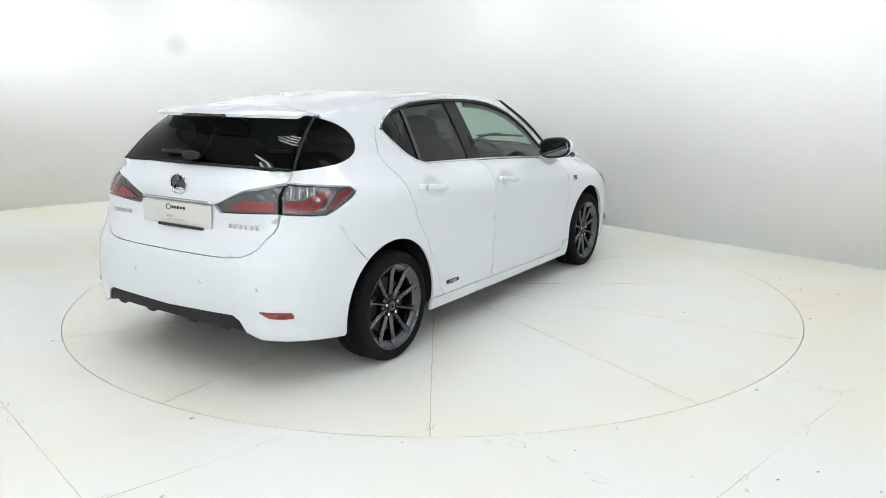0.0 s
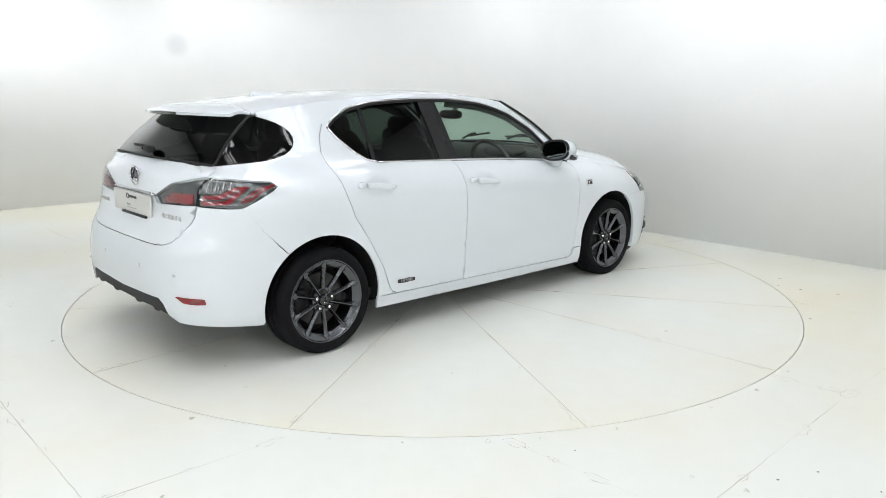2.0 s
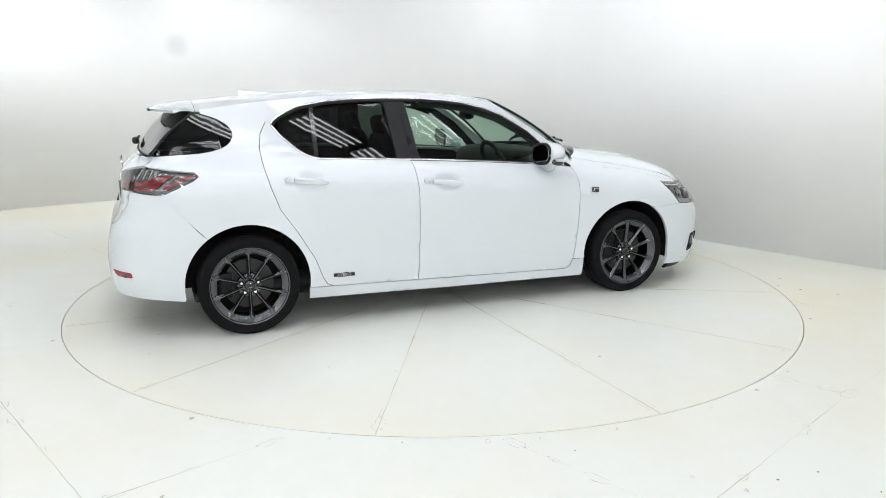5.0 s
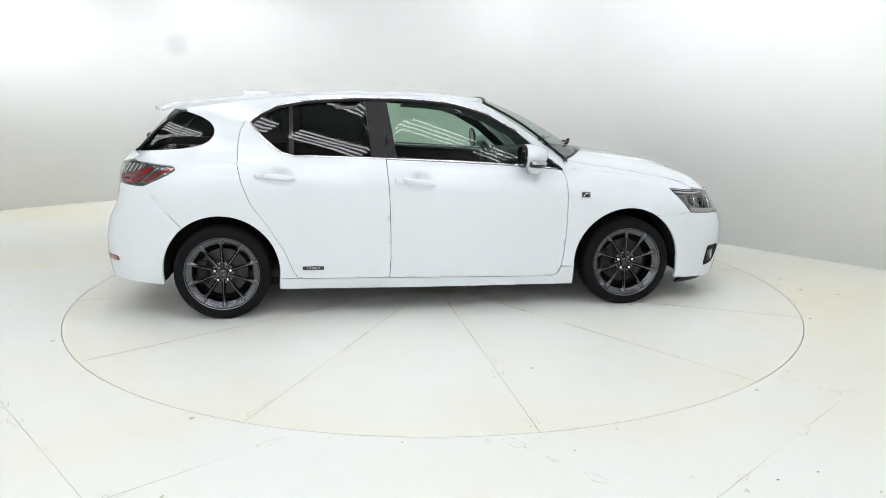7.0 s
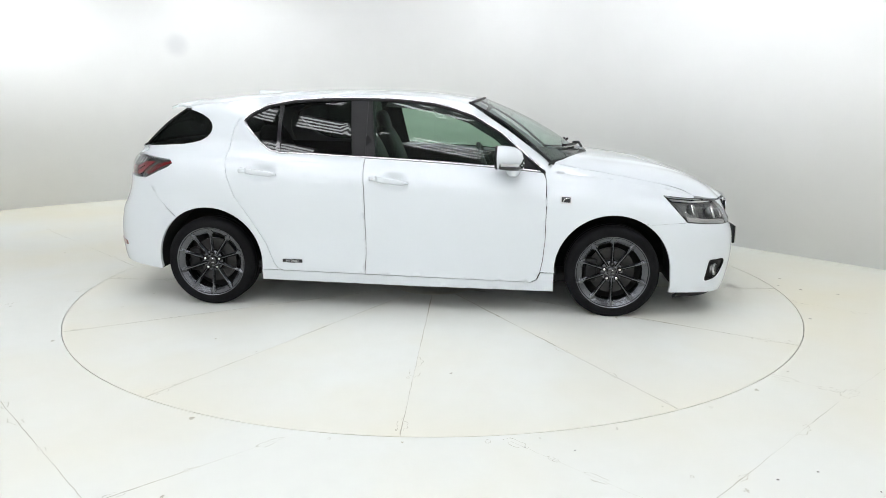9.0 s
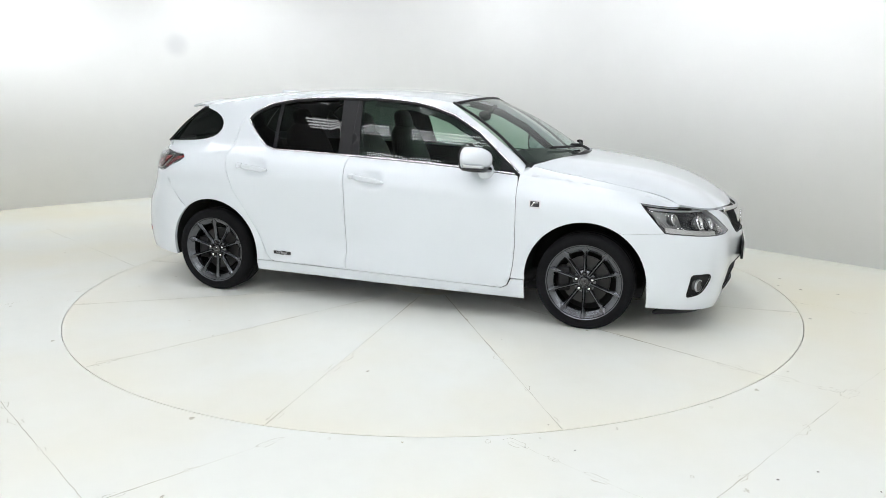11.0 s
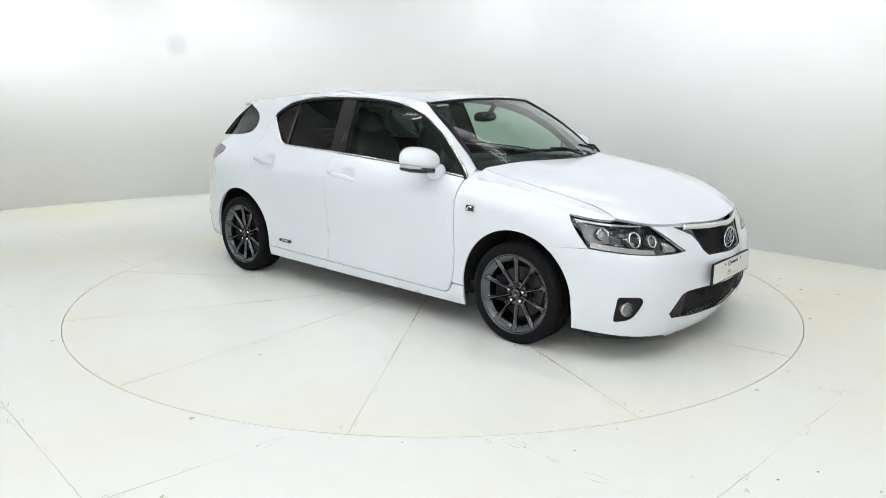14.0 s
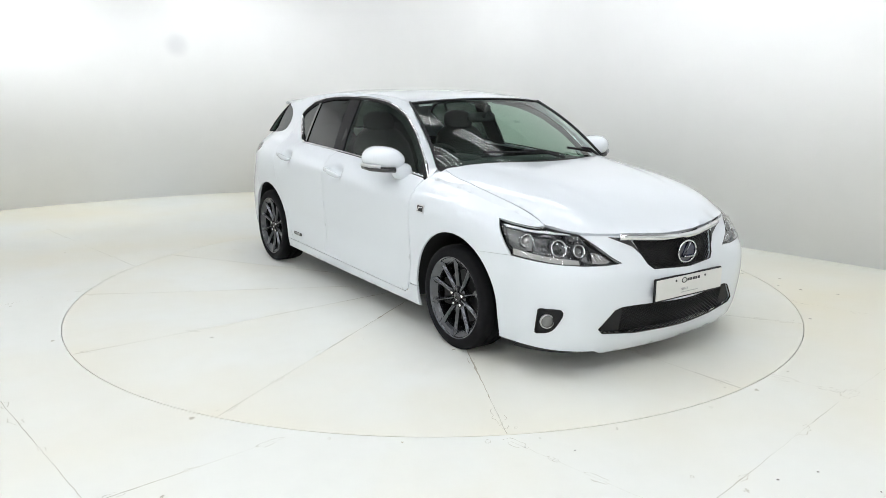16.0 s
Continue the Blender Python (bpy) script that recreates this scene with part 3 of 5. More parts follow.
QWIN_FRONT = [(-1.494, 1.264), (-1.45, 1.25), (-1.405, 1.233), (-1.36, 1.206), (-1.337, 1.18), (-1.328, 1.155), (-1.330, 1.13), (-1.342, 1.107), (-1.361, 1.087), (-1.40, 1.066), (-1.454, 1.052), (-1.52, 1.042), (-1.62, 1.036), (-1.74, 1.03)]


def door_skin(m, cups):
    """The side with a shallow round hollow behind each handle."""
    def at(x, z):
        w = half_width(x, z)
        for cx, cz in cups:
            w -= 0.030 * math.exp(-((x - cx) / 0.066) ** 4 - ((z - cz) / 0.040) ** 4)
        return Vector((x, m * w, z))
    return at


def build_car():
    car = thing("car", "glossy white five-door hatchback with dark alloy wheels and tinted rear windows", "car")
    for m in (-1, 1):
        body_side(car, m)
    body_centre(car)
    return car


HOOD_LINE = [(0.92, 0.652), (1.0, 0.667), (1.1, 0.679), (1.3, 0.682), (1.45, 0.679), (1.56, 0.675), (1.66, 0.671), (1.74, 0.667), (1.795, 0.660)]


def belt_run(x0, x1, n=16, dz=0.0):
    return [(x0 + (x1 - x0) * k / n, BELT(x0 + (x1 - x0) * k / n) + dz) for k in range(n + 1)]


def body_side(car, m):
    S = side(m)
    fl = m > 0
    # front door
    poly = [(x + 0.002, z) for x, z in B_SEAM] + belt_run(-0.275, 0.855, 16, -0.006) + [(0.868, 0.86), (0.873, 0.737), (0.871, 0.484), (0.860, 0.36), (0.845, 0.28), (0.825, 0.232), (0.79, 0.212), (0.3, 0.222)]
    fdoor = part("front_door", sheet(poly, door_skin(m, [(-0.075, 0.842)]), 0.024, flip=fl), PAINT, car)
    low = [p for p in WIN_LOW]
    poly = REAR_DOOR_EDGE + [(-0.5, 0.241)] + [(x - 0.002, z) for x, z in B_SEAM] + belt_run(-0.28, -0.86, 8, -0.004) + [(x - 0.004, z - 0.005) for x, z in low[::-1]] + [(-1.112, 1.205)]
    rdoor = part("rear_door", sheet(poly, door_skin(m, [(-0.93, 0.882)]), 0.024, flip=fl), PAINT, car)
    # body side frame: pillar, roof rail and rear quarter
    edge = [(x - 0.004, z + 0.001) for x, z in REAR_DOOR_EDGE[:-2]]
    def corner(z):
        return rear_x(RY, z) + 0.026
    quarter = [(-1.118, 1.208)] + edge + [(-0.850, 0.261), (-0.828, 0.2495), (-0.952, 0.25)] + arch(-1.303, 0.298, 0.354, -8, 127, 30)
    quarter += [(-1.65, 0.72), (-1.735, 0.832), (-1.717, 0.838), (-1.57, 0.905), (-1.539, 0.928), (-1.562, 0.952), (-1.70, 0.966), (-1.80, 0.980), (corner(0.988), 0.988), (corner(1.008), 1.008), (corner(1.028), 1.028)]
    quarter += QWIN_FRONT[::-1] + RAIL[::-1] + [(0.63, 1.145), (0.80, 1.022), (0.886, 0.957), (0.885, 0.90), (0.868, 0.896)] + [(x, z + 0.004) for x, z in WIN_TOP[::-1]]
    part("side_frame", sheet(quarter, S, 0.045, flip=fl), PAINT, car)
    # sill
    poly = [(-0.955, 0.246), (-0.81, 0.243), (0.3, 0.217), (0.79, 0.207), (0.83, 0.226), (0.85, 0.27), (0.932, 0.27), (0.932, 0.150), (-0.01, 0.160), (-0.955, 0.180)]
    part("side_sill", sheet(poly, S, 0.04, rim=0.015, flip=fl), PAINT, car)
    # front fender: side and top
    def fender_top(x, y):
        edge = half_width(x, BELT(x))
        t = min(1.0, max(0.0, (y - 0.63) / max(0.02, edge - 0.63)))
        return Vector((x, m * y, hood_z(x, y) + (BELT(x) - hood_z(x, edge)) * t * t))
    side_poly = [(0.866, 0.895), (0.872, 0.86), (0.8768, 0.737), (0.8748, 0.484), (0.8638, 0.358), (0.849, 0.278), (0.936, 0.275)] + arch(1.292, 0.290, 0.360, 182, 60, 26)[1:] + [(1.52, 0.592), (1.62, 0.60), (1.735, 0.606), (1.588, 0.7665), (1.69, 0.7525), (1.75, 0.745), (1.79, 0.7415)] + belt_run(1.80, 0.866, 20)
    bm = sheet(side_poly, S, 0.04, flip=fl)
    top_poly = [(0.872, 0.735), (0.872, 0.700)] + [(x, y + 0.001) for x, y in HOOD_LINE] + [(x, half_width(x, BELT(x)) + 0.0015) for x in (1.795, 1.76, 1.72, 1.66, 1.6, 1.5, 1.4, 1.3, 1.2, 1.1, 1.0, 0.92)]
    add(bm, sheet(top_poly, fender_top, 0.03, rim=0.0, flip=not fl))
    part("front_fender", bm, PAINT, car)
    # side windows
    G = lambda x, z: Vector((x, m * glass_width(x, z), z))
    inset = 0.006
    front_glass = [(-0.285, 1.335), (-0.147, 1.336), (0.0, 1.326), (0.145, 1.309), (0.275, 1.277), (0.399, 1.235), (0.577, 1.133), (0.74, 0.992), (0.74, 0.915)] + belt_run(0.70, -0.22, 8, 0.002)
    part("front_window", sheet(front_glass, G, 0.06, rim=0, lift=-inset, flip=fl), CLEAR, car, "pale green side window glass")
    rear_glass = [(-0.40, 1.335), (-0.60, 1.334), (-0.765, 1.324), (-0.853, 1.312), (-0.853, 1.006)] + belt_run(-0.84, -0.37, 5, 0.002)
    part("rear_window", sheet(rear_glass, G, 0.06, rim=0, lift=-inset, flip=fl), PRIVACY, car, "dark tinted rear side window")
    q = [(-0.868, 1.308), (-0.944, 1.294), (-1.048, 1.246), (-1.088, 1.216), (-1.098, 1.192), (-1.06, 1.14), (-0.974, 1.062), (-0.915, 1.022), (-0.868, 1.010)]
    part("quarter_window", sheet(q, G, 0.06, rim=0, lift=-inset, flip=fl), PRIVACY, car, "small dark tinted quarter window")
    # dark pillars between them
    for poly in ([(-0.285, 1.342), (-0.40, 1.343), (-0.362, 0.98), (-0.28, 0.976)], [(-0.279, 0.976), (-0.215, 0.972), (-0.262, 1.34), (-0.284, 1.342)]):
        part("pillar_trim", sheet(poly, G, 0.05, rim=0.01, lift=0.001, flip=fl), BLACK, car, "matt black window pillar")
    part("division_bar", sheet([(-0.847, 1.318), (-0.873, 1.313), (-0.873, 1.005), (-0.847, 1.003)], G, 0.05, rim=0.01, lift=0.001, flip=fl), GLOSSB, car, "thin black window divider")
    part("mirror_base_trim", sheet([(0.735, 1.0), (0.745, 0.996), (0.855, 0.904), (0.735, 0.912)], G, 0.05, rim=0.01, lift=0.0, flip=fl), BLACK, car, "black corner behind the mirror")
    frame_line = [p for p in WIN_TOP] + belt_run(0.855, -0.86, 30) + WIN_LOW[::-1]
    # dark inner frame along the top of the windows
    top = [p for p in WIN_TOP if -0.27 < p[0]]
    ring = [(x, z - 0.006) for x, z in top] + [(x - 0.03, z - 0.046) for x, z in top[::-1] if x < 0.80]
    part("inner_frame", sheet(ring, G, 0.05, rim=0.0, lift=-0.012, flip=fl), BLACK, car, "black inner window frame")
    top = [p for p in WIN_TOP if -0.98 < p[0] < -0.38]
    ring = [(x, z - 0.006) for x, z in top] + [(x, z - 0.032) for x, z in top[::-1]]
    part("inner_frame", sheet(ring, G, 0.05, rim=0.0, lift=-0.012, flip=fl), BLACK, car, "black inner window frame")
    # black rubber surround and chrome outline
    seal = [S(x, z - 0.012) + Vector((0, -m * 0.003, 0)) for x, z in WIN_TOP]
    part("window_seal", tube(seal, 0.011, 6), BLACK, car, "black rubber window seal")
    part("chrome_trim", tube([S(x, z) + Vector((0, m * 0.002, 0)) for x, z in frame_line], 0.0065, 6, closed=True), CHROME, car, "bright chrome window outline")
    # rear side glass of the hatch
    poly = [(x, z) for x, z in QWIN_FRONT] + [(-1.795, 1.035), (-1.685, 1.14), (-1.545, 1.262)]
    part("hatch_side_window", sheet(poly, S, 0.05, rim=0.006, lift=-0.003, flip=fl), PRIVACY, car, "black tinted rear corner window")
    # inner skin and cabin sides
    inn = [(-1.60, 0.62), (-1.60, 0.95)] + belt_run(-1.5, 0.85, 24, -0.03) + [(0.86, 0.30), (-0.90, 0.28)] + arch(-1.303, 0.30, 0.37, 0, 140, 14)
    part("door_lining", sheet(inn, lambda x, z: Vector((x, m * (half_width(x, z) - 0.05), z)), 0.09, rim=0, flip=fl), CABIN, car, "dark cabin lining")
    # handles
    for x0, x1, z0, z1, door in ((-1.078, -0.83, 0.897, 0.872, rdoor), (-0.232, 0.018, 0.858, 0.828, fdoor)):
        grip = bmesh.new()
        rings = []
        for k in range(17):
            t = k / 16
            x, z = x0 + 0.052 + (x1 - x0 - 0.052) * t, z0 + (z1 - z0) * (0.2 + 0.8 * t)
            tall = 0.0185 * min(1.0, 0.80 + t * 2) * min(1.0, 0.35 + (1 - t) * 2.6)
            out = 0.006 + 0.022 * math.sin(math.pi * min(1, max(0, 0.22 + t * 0.72))) ** 0.6
            c = S(x, z) + Vector((0, m * out, 0))
            rings.append([grip.verts.new(c + Vector((0, m * 0.010 * math.cos(a), tall * math.sin(a)))) for a in np.linspace(0, math.tau, 11)[:-1]])
        for A, B in zip(rings, rings[1:]):
            for k in range(10):
                grip.faces.new([A[k], A[(k + 1) % 10], B[(k + 1) % 10], B[k]])
        grip.faces.new(rings[0])
        grip.faces.new(rings[-1])
        bmesh.ops.recalc_face_normals(grip, faces=grip.faces)
        part("door_handle", grip, PAINT, door, "body-coloured white door handle")
        c = S(x0 + 0.024, z0 - 0.002)
        cap = blob(c.x, c.y + m * 0.010, c.z, 0.0245, 0.014, 0.0165, 16, 4.5)
        part("handle_cap", cap, PAINT, door)
    k = lathe([(0.0, -0.001), (0.007, -0.0005), (0.008, 0.003), (0.0, 0.003)], 14)
    k.transform(Matrix.Translation(S(-0.208, 0.852) + Vector((0, m * 0.022, 0))) @ Matrix.Rotation(0.0 if m < 0 else math.pi, 4, "Z"))
    part("key_lock", k, SATIN, fdoor)
    # badges
    b = sheet(rounded([(-0.812, 0.303), (-0.682, 0.300), (-0.682, 0.321), (-0.812, 0.324)], 0.004), S, 0.02, rim=0.004, lift=0.004, flip=fl)
    badge = part("side_badge", b, INK, rdoor, "small black badge with silver letters")
    c = S(-0.747, 0.312)
    n = Vector((0, m, 0.0))
    R = Matrix(((1, 0, 0, 0), (0, 0, -1, 0), (0, 1, 0, 0), (0, 0, 0, 1))) if m < 0 else Matrix(((-1, 0, 0, 0), (0, 0, 1, 0), (0, 1, 0, 0), (0, 0, 0, 1)))
    lettering("badge_word", "HYBRID", 0.024, SATIN, badge, Matrix.Translation(c + n * 0.0055) @ R)
    badge = part("fender_badge", sheet(rounded([(0.958, 0.718), (1.026, 0.716), (1.026, 0.764), (0.958, 0.766)], 0.006), S, 0.03, rim=0.005, lift=0.005, flip=fl), SATIN, car, "square silver fender badge")
    part("badge_field", sheet([(0.965, 0.727), (1.019, 0.725), (1.019, 0.757), (0.965, 0.759)], S, 0.03, rim=0.0, lift=0.0065, flip=fl), INK, badge)
    part("badge_mark", tube([S(0.974, 0.732) + n * 0.0085, S(0.985, 0.750) + n * 0.0085, S(1.012, 0.751) + n * 0.0085], 0.004, 6), CHROME, badge)
    # door mirror
    mirror = part("door_mirror", mirror_shell(m), PAINT, car, "white door mirror on a short white foot")
    foot = blob(0.665, m * 0.79, 0.918, 0.045, 0.065, 0.05, 16, 2.6)
    part("mirror_foot", foot, PAINT, mirror)
    face = [(0.112 * math.copysign(abs(math.cos(a)) ** 0.75, math.cos(a)), 0.064 * math.copysign(abs(math.sin(a)) ** 0.75, math.sin(a))) for a in np.linspace(0, math.tau, 33)[:-1]]
    tilt = lambda p, k: Vector((0.558, m * (0.882 + p[0] * k), 0.996 + p[1] * k + 0.012 * p[0] / 0.142))
    pane = bmesh.new()
    pane.faces.new([pane.verts.new(tilt(p, 0.90)) for p in face])
    rim = tube([tilt(p, 1.0) + Vector((0.006, 0, 0)) for p in face], 0.010, 6, closed=True)
    part("mirror_gasket", rim, BLACK, mirror, "black mirror rim")
    part("mirror_glass", pane, MIRROR, mirror, smooth=False)
    part("mirror_underside", tube([(0.585, m * 1.010, 0.955), (0.64, m * 0.995, 0.946), (0.69, m * 0.93, 0.938), (0.71, m * 0.86, 0.934)], 0.017, 8), GLOSSB, mirror, "black lower mirror edge")
    part("indicator", tube([(0.592, m * 1.022, 0.966), (0.650, m * 1.006, 0.962), (0.695, m * 0.955, 0.957)], 0.010, 8), SATIN, mirror, "clear indicator strip")
    # wheels
    for x, z in ((-1.30, 0.290), (1.295, 0.286)):
        wheel(car, x, m, z)
    # wheel wells
    for x, z, r in ((-1.303, 0.30, 0.372), (1.292, 0.29, 0.378)):
        bm = bmesh.new()
        A, B = [], []
        for px, pz in arch(x, z, r, -12, 192, 24):
            A.append(bm.verts.new((px, m * 0.50, pz)))
            B.append(bm.verts.new((px, m * min(0.835, half_width(px, max(0.2, pz)) - 0.012), pz)))
        for k in range(len(A) - 1):
            bm.faces.new([A[k], A[k + 1], B[k + 1], B[k]])
        bm.faces.new(A)
        part("wheel_arch_liner", bm, DARK, car, "black wheel arch liner")


def mirror_shell(m):
    bm = blob(0.588, m * 0.884, 0.998, 0.125, 0.130, 0.072, 28, 2.5)
    for v in bm.verts:
        out = (abs(v.co.y) - 0.888) / 0.142
        v.co.z += 0.012 * out - (0.016 * out * out if v.co.z > 1.003 else 0)
        if v.co.x < 0.572:
            v.co.x = 0.572 + (v.co.x - 0.572) * 0.1
        else:
            v.co.x -= (0.045 * max(0, out) ** 1.5 - 0.012) * (v.co.x - 0.572) / 0.14
    return bm


def wheel(car, x, m, z):
    """A wheel with its outer face towards m; built at the origin and set in place."""
    w = new("wheel")
    w.parent = car
    w.location = (x, m * 0.755, z)
    if m > 0:
        w.rotation_euler = (0, 0, math.pi)
    # built for the right side: the outside is -y
    R = 0.292
    prof = [(0.222, -0.088), (0.226, -0.098), (0.240, -0.104), (0.262, -0.105), (0.274, -0.102), (0.284, -0.094), (0.2905, -0.079), (R, -0.055), (R, -0.032), (0.286, -0.030), (0.286, -0.024), (R, -0.022), (R, 0.022), (0.286, 0.024), (0.286, 0.03), (R, 0.032), (R, 0.06), (0.284, 0.092), (0.262, 0.105), (0.226, 0.098), (0.215, 0.08)]
    part("tyre", lathe(prof, 64), RUBBER, w, "black rubber tyre")
    rim = lathe([(0.2285, -0.090), (0.2305, -0.096), (0.2285, -0.101), (0.2230, -0.099), (0.2190, -0.093), (0.200, -0.083), (0.186, -0.072), (0.184, -0.060), (0.198, 0.05), (0.215, 0.09), (0.222, 0.088), (0.225, -0.085), (0.2285, -0.090)], 64)
    # ten ridged spokes that spread into the rim's band
    for k in range(10):
        a = k * math.tau / 10 + radians(18)
        s = bmesh.new()
        rings = []
        for r, wd, y, dp in ((0.040, 0.016, -0.072, 0.03), (0.07, 0.0115, -0.076, 0.032), (0.11, 0.0105, -0.081, 0.032), (0.15, 0.0110, -0.086, 0.030), (0.178, 0.0135, -0.090, 0.026), (0.195, 0.021, -0.0925, 0.02), (0.212, 0.010, -0.096, 0.012), (0.222, 0.004, -0.098, 0.006)):
            low = y + 0.013 if r < 0.17 else y + 0.013 - (r - 0.17) * 0.2
            rings.append([s.verts.new((r, low, -wd)), s.verts.new((r, y, -wd * 0.22)), s.verts.new((r, y, wd * 0.22)), s.verts.new((r, low, wd)), s.verts.new((r, y + dp, wd * 0.7)), s.verts.new((r, y + dp, -wd * 0.7))])
        for A, B in zip(rings, rings[1:]):
            for i in range(6):
                s.faces.new([A[i], A[(i + 1) % 6], B[(i + 1) % 6], B[i]])
        bmesh.ops.recalc_face_normals(s, faces=s.faces)
        add(rim, s, Matrix.Rotation(-a, 4, "Y"))
    add(rim, lathe([(0.0, -0.062), (0.055, -0.066), (0.068, -0.062), (0.072, -0.045), (0.07, -0.01), (0.0, -0.01)], 40))
    part("rim", rim, ALLOY, w, "dark grey ten-spoke alloy rim", smooth=False)
    part("centre_cap", lathe([(0.0, -0.080), (0.024, -0.079), (0.030, -0.074), (0.031, -0.060), (0.0, -0.06)], 32), GLOSSB, w, "black centre cap")
    for k in range(5):
        a = k * math.tau / 5 + radians(90)
        at = (0.05 * math.cos(a), 0, 0.05 * math.sin(a))
        part("nut_socket", lathe([(0.010, -0.070), (0.0125, -0.077), (0.0155, -0.077), (0.017, -0.06), (0.010, -0.06)], 16), DARK, w).location = at
        part("wheel_nut", lathe([(0.0, -0.081), (0.007, -0.080), (0.0095, -0.076), (0.0095, -0.05), (0.0, -0.05)], 12), CHROME if k else GLOSSB, w).location = at
    part("cap_mark", tube([(0.007, -0.0815, 0.015), (-0.006, -0.0815, -0.010), (0.013, -0.0815, -0.010)], 0.0034, 6), CHROME, w)
    part("brake_disc", lathe([(0.06, -0.02), (0.145, -0.02), (0.145, 0.0), (0.06, 0.0)], 48), DISC, w, "steel brake disc", smooth=False)
    part("brake_drum", lathe([(0.0, -0.045), (0.07, -0.042), (0.075, -0.02), (0.0, -0.02)], 32), DARK, w)
    part("caliper", box(-0.165, -0.09, -0.045, 0.03, -0.075, 0.075, 0.012), BLACK, w, "grey brake caliper")
    part("backing", lathe([(0.0, 0.05), (0.205, 0.05), (0.205, 0.06), (0.0, 0.06)], 32), DARK, w)


def shield(u, v):
    """The windscreen: u across from -1 to 1, v from its base up."""
    b = Vector((1.12 - 0.235 * abs(u) ** 2.2, 0.693 * u, 0.985 - 0.028 * u * u))
    t = Vector((0.435 - 0.065 * u * u, 0.55 * u, 1.342 - 0.026 * u * u))
    p = b.lerp(t, v)
    return p + Vector((0.55, 0, 0.83)) * (0.028 * math.sin(math.pi * v))


RAILZ = curve(*[(x, z) for x, z in RAIL[::-1]])
ROOFC = curve((-1.80, 1.29), (-1.588, 1.322), (-1.385, 1.345), (-0.98, 1.379), (-0.575, 1.397), (-0.171, 1.396), (0.154, 1.376), (0.43, 1.338))


def roof_point(u, v):
    """u across from -1 to 1, v from the windscreen to the spoiler."""
    x = (0.43 - 0.065 * u * u) * (1 - v) + (-1.52) * v
    zr = RAILZ(x)
    yr = half_width(min(0.36, max(-1.5, x)), zr) - 0.003
    c = ROOFC(x)
    return Vector((x, yr * u, zr + (c - zr) * (1 - abs(u) ** 3.0)))


def back_glass(u, v):
    b = Vector((-1.842 + 0.045 * abs(u) ** 2.2, 0.625 * u, 1.04 - 0.005 * u * u))
    t = Vector((-1.64 + 0.10 * abs(u) ** 2.0, 0.53 * u, 1.285 - 0.015 * u * u))
    return b.lerp(t, v) + Vector((-0.7, 0, 0.7)) * (0.015 * math.sin(math.pi * v))


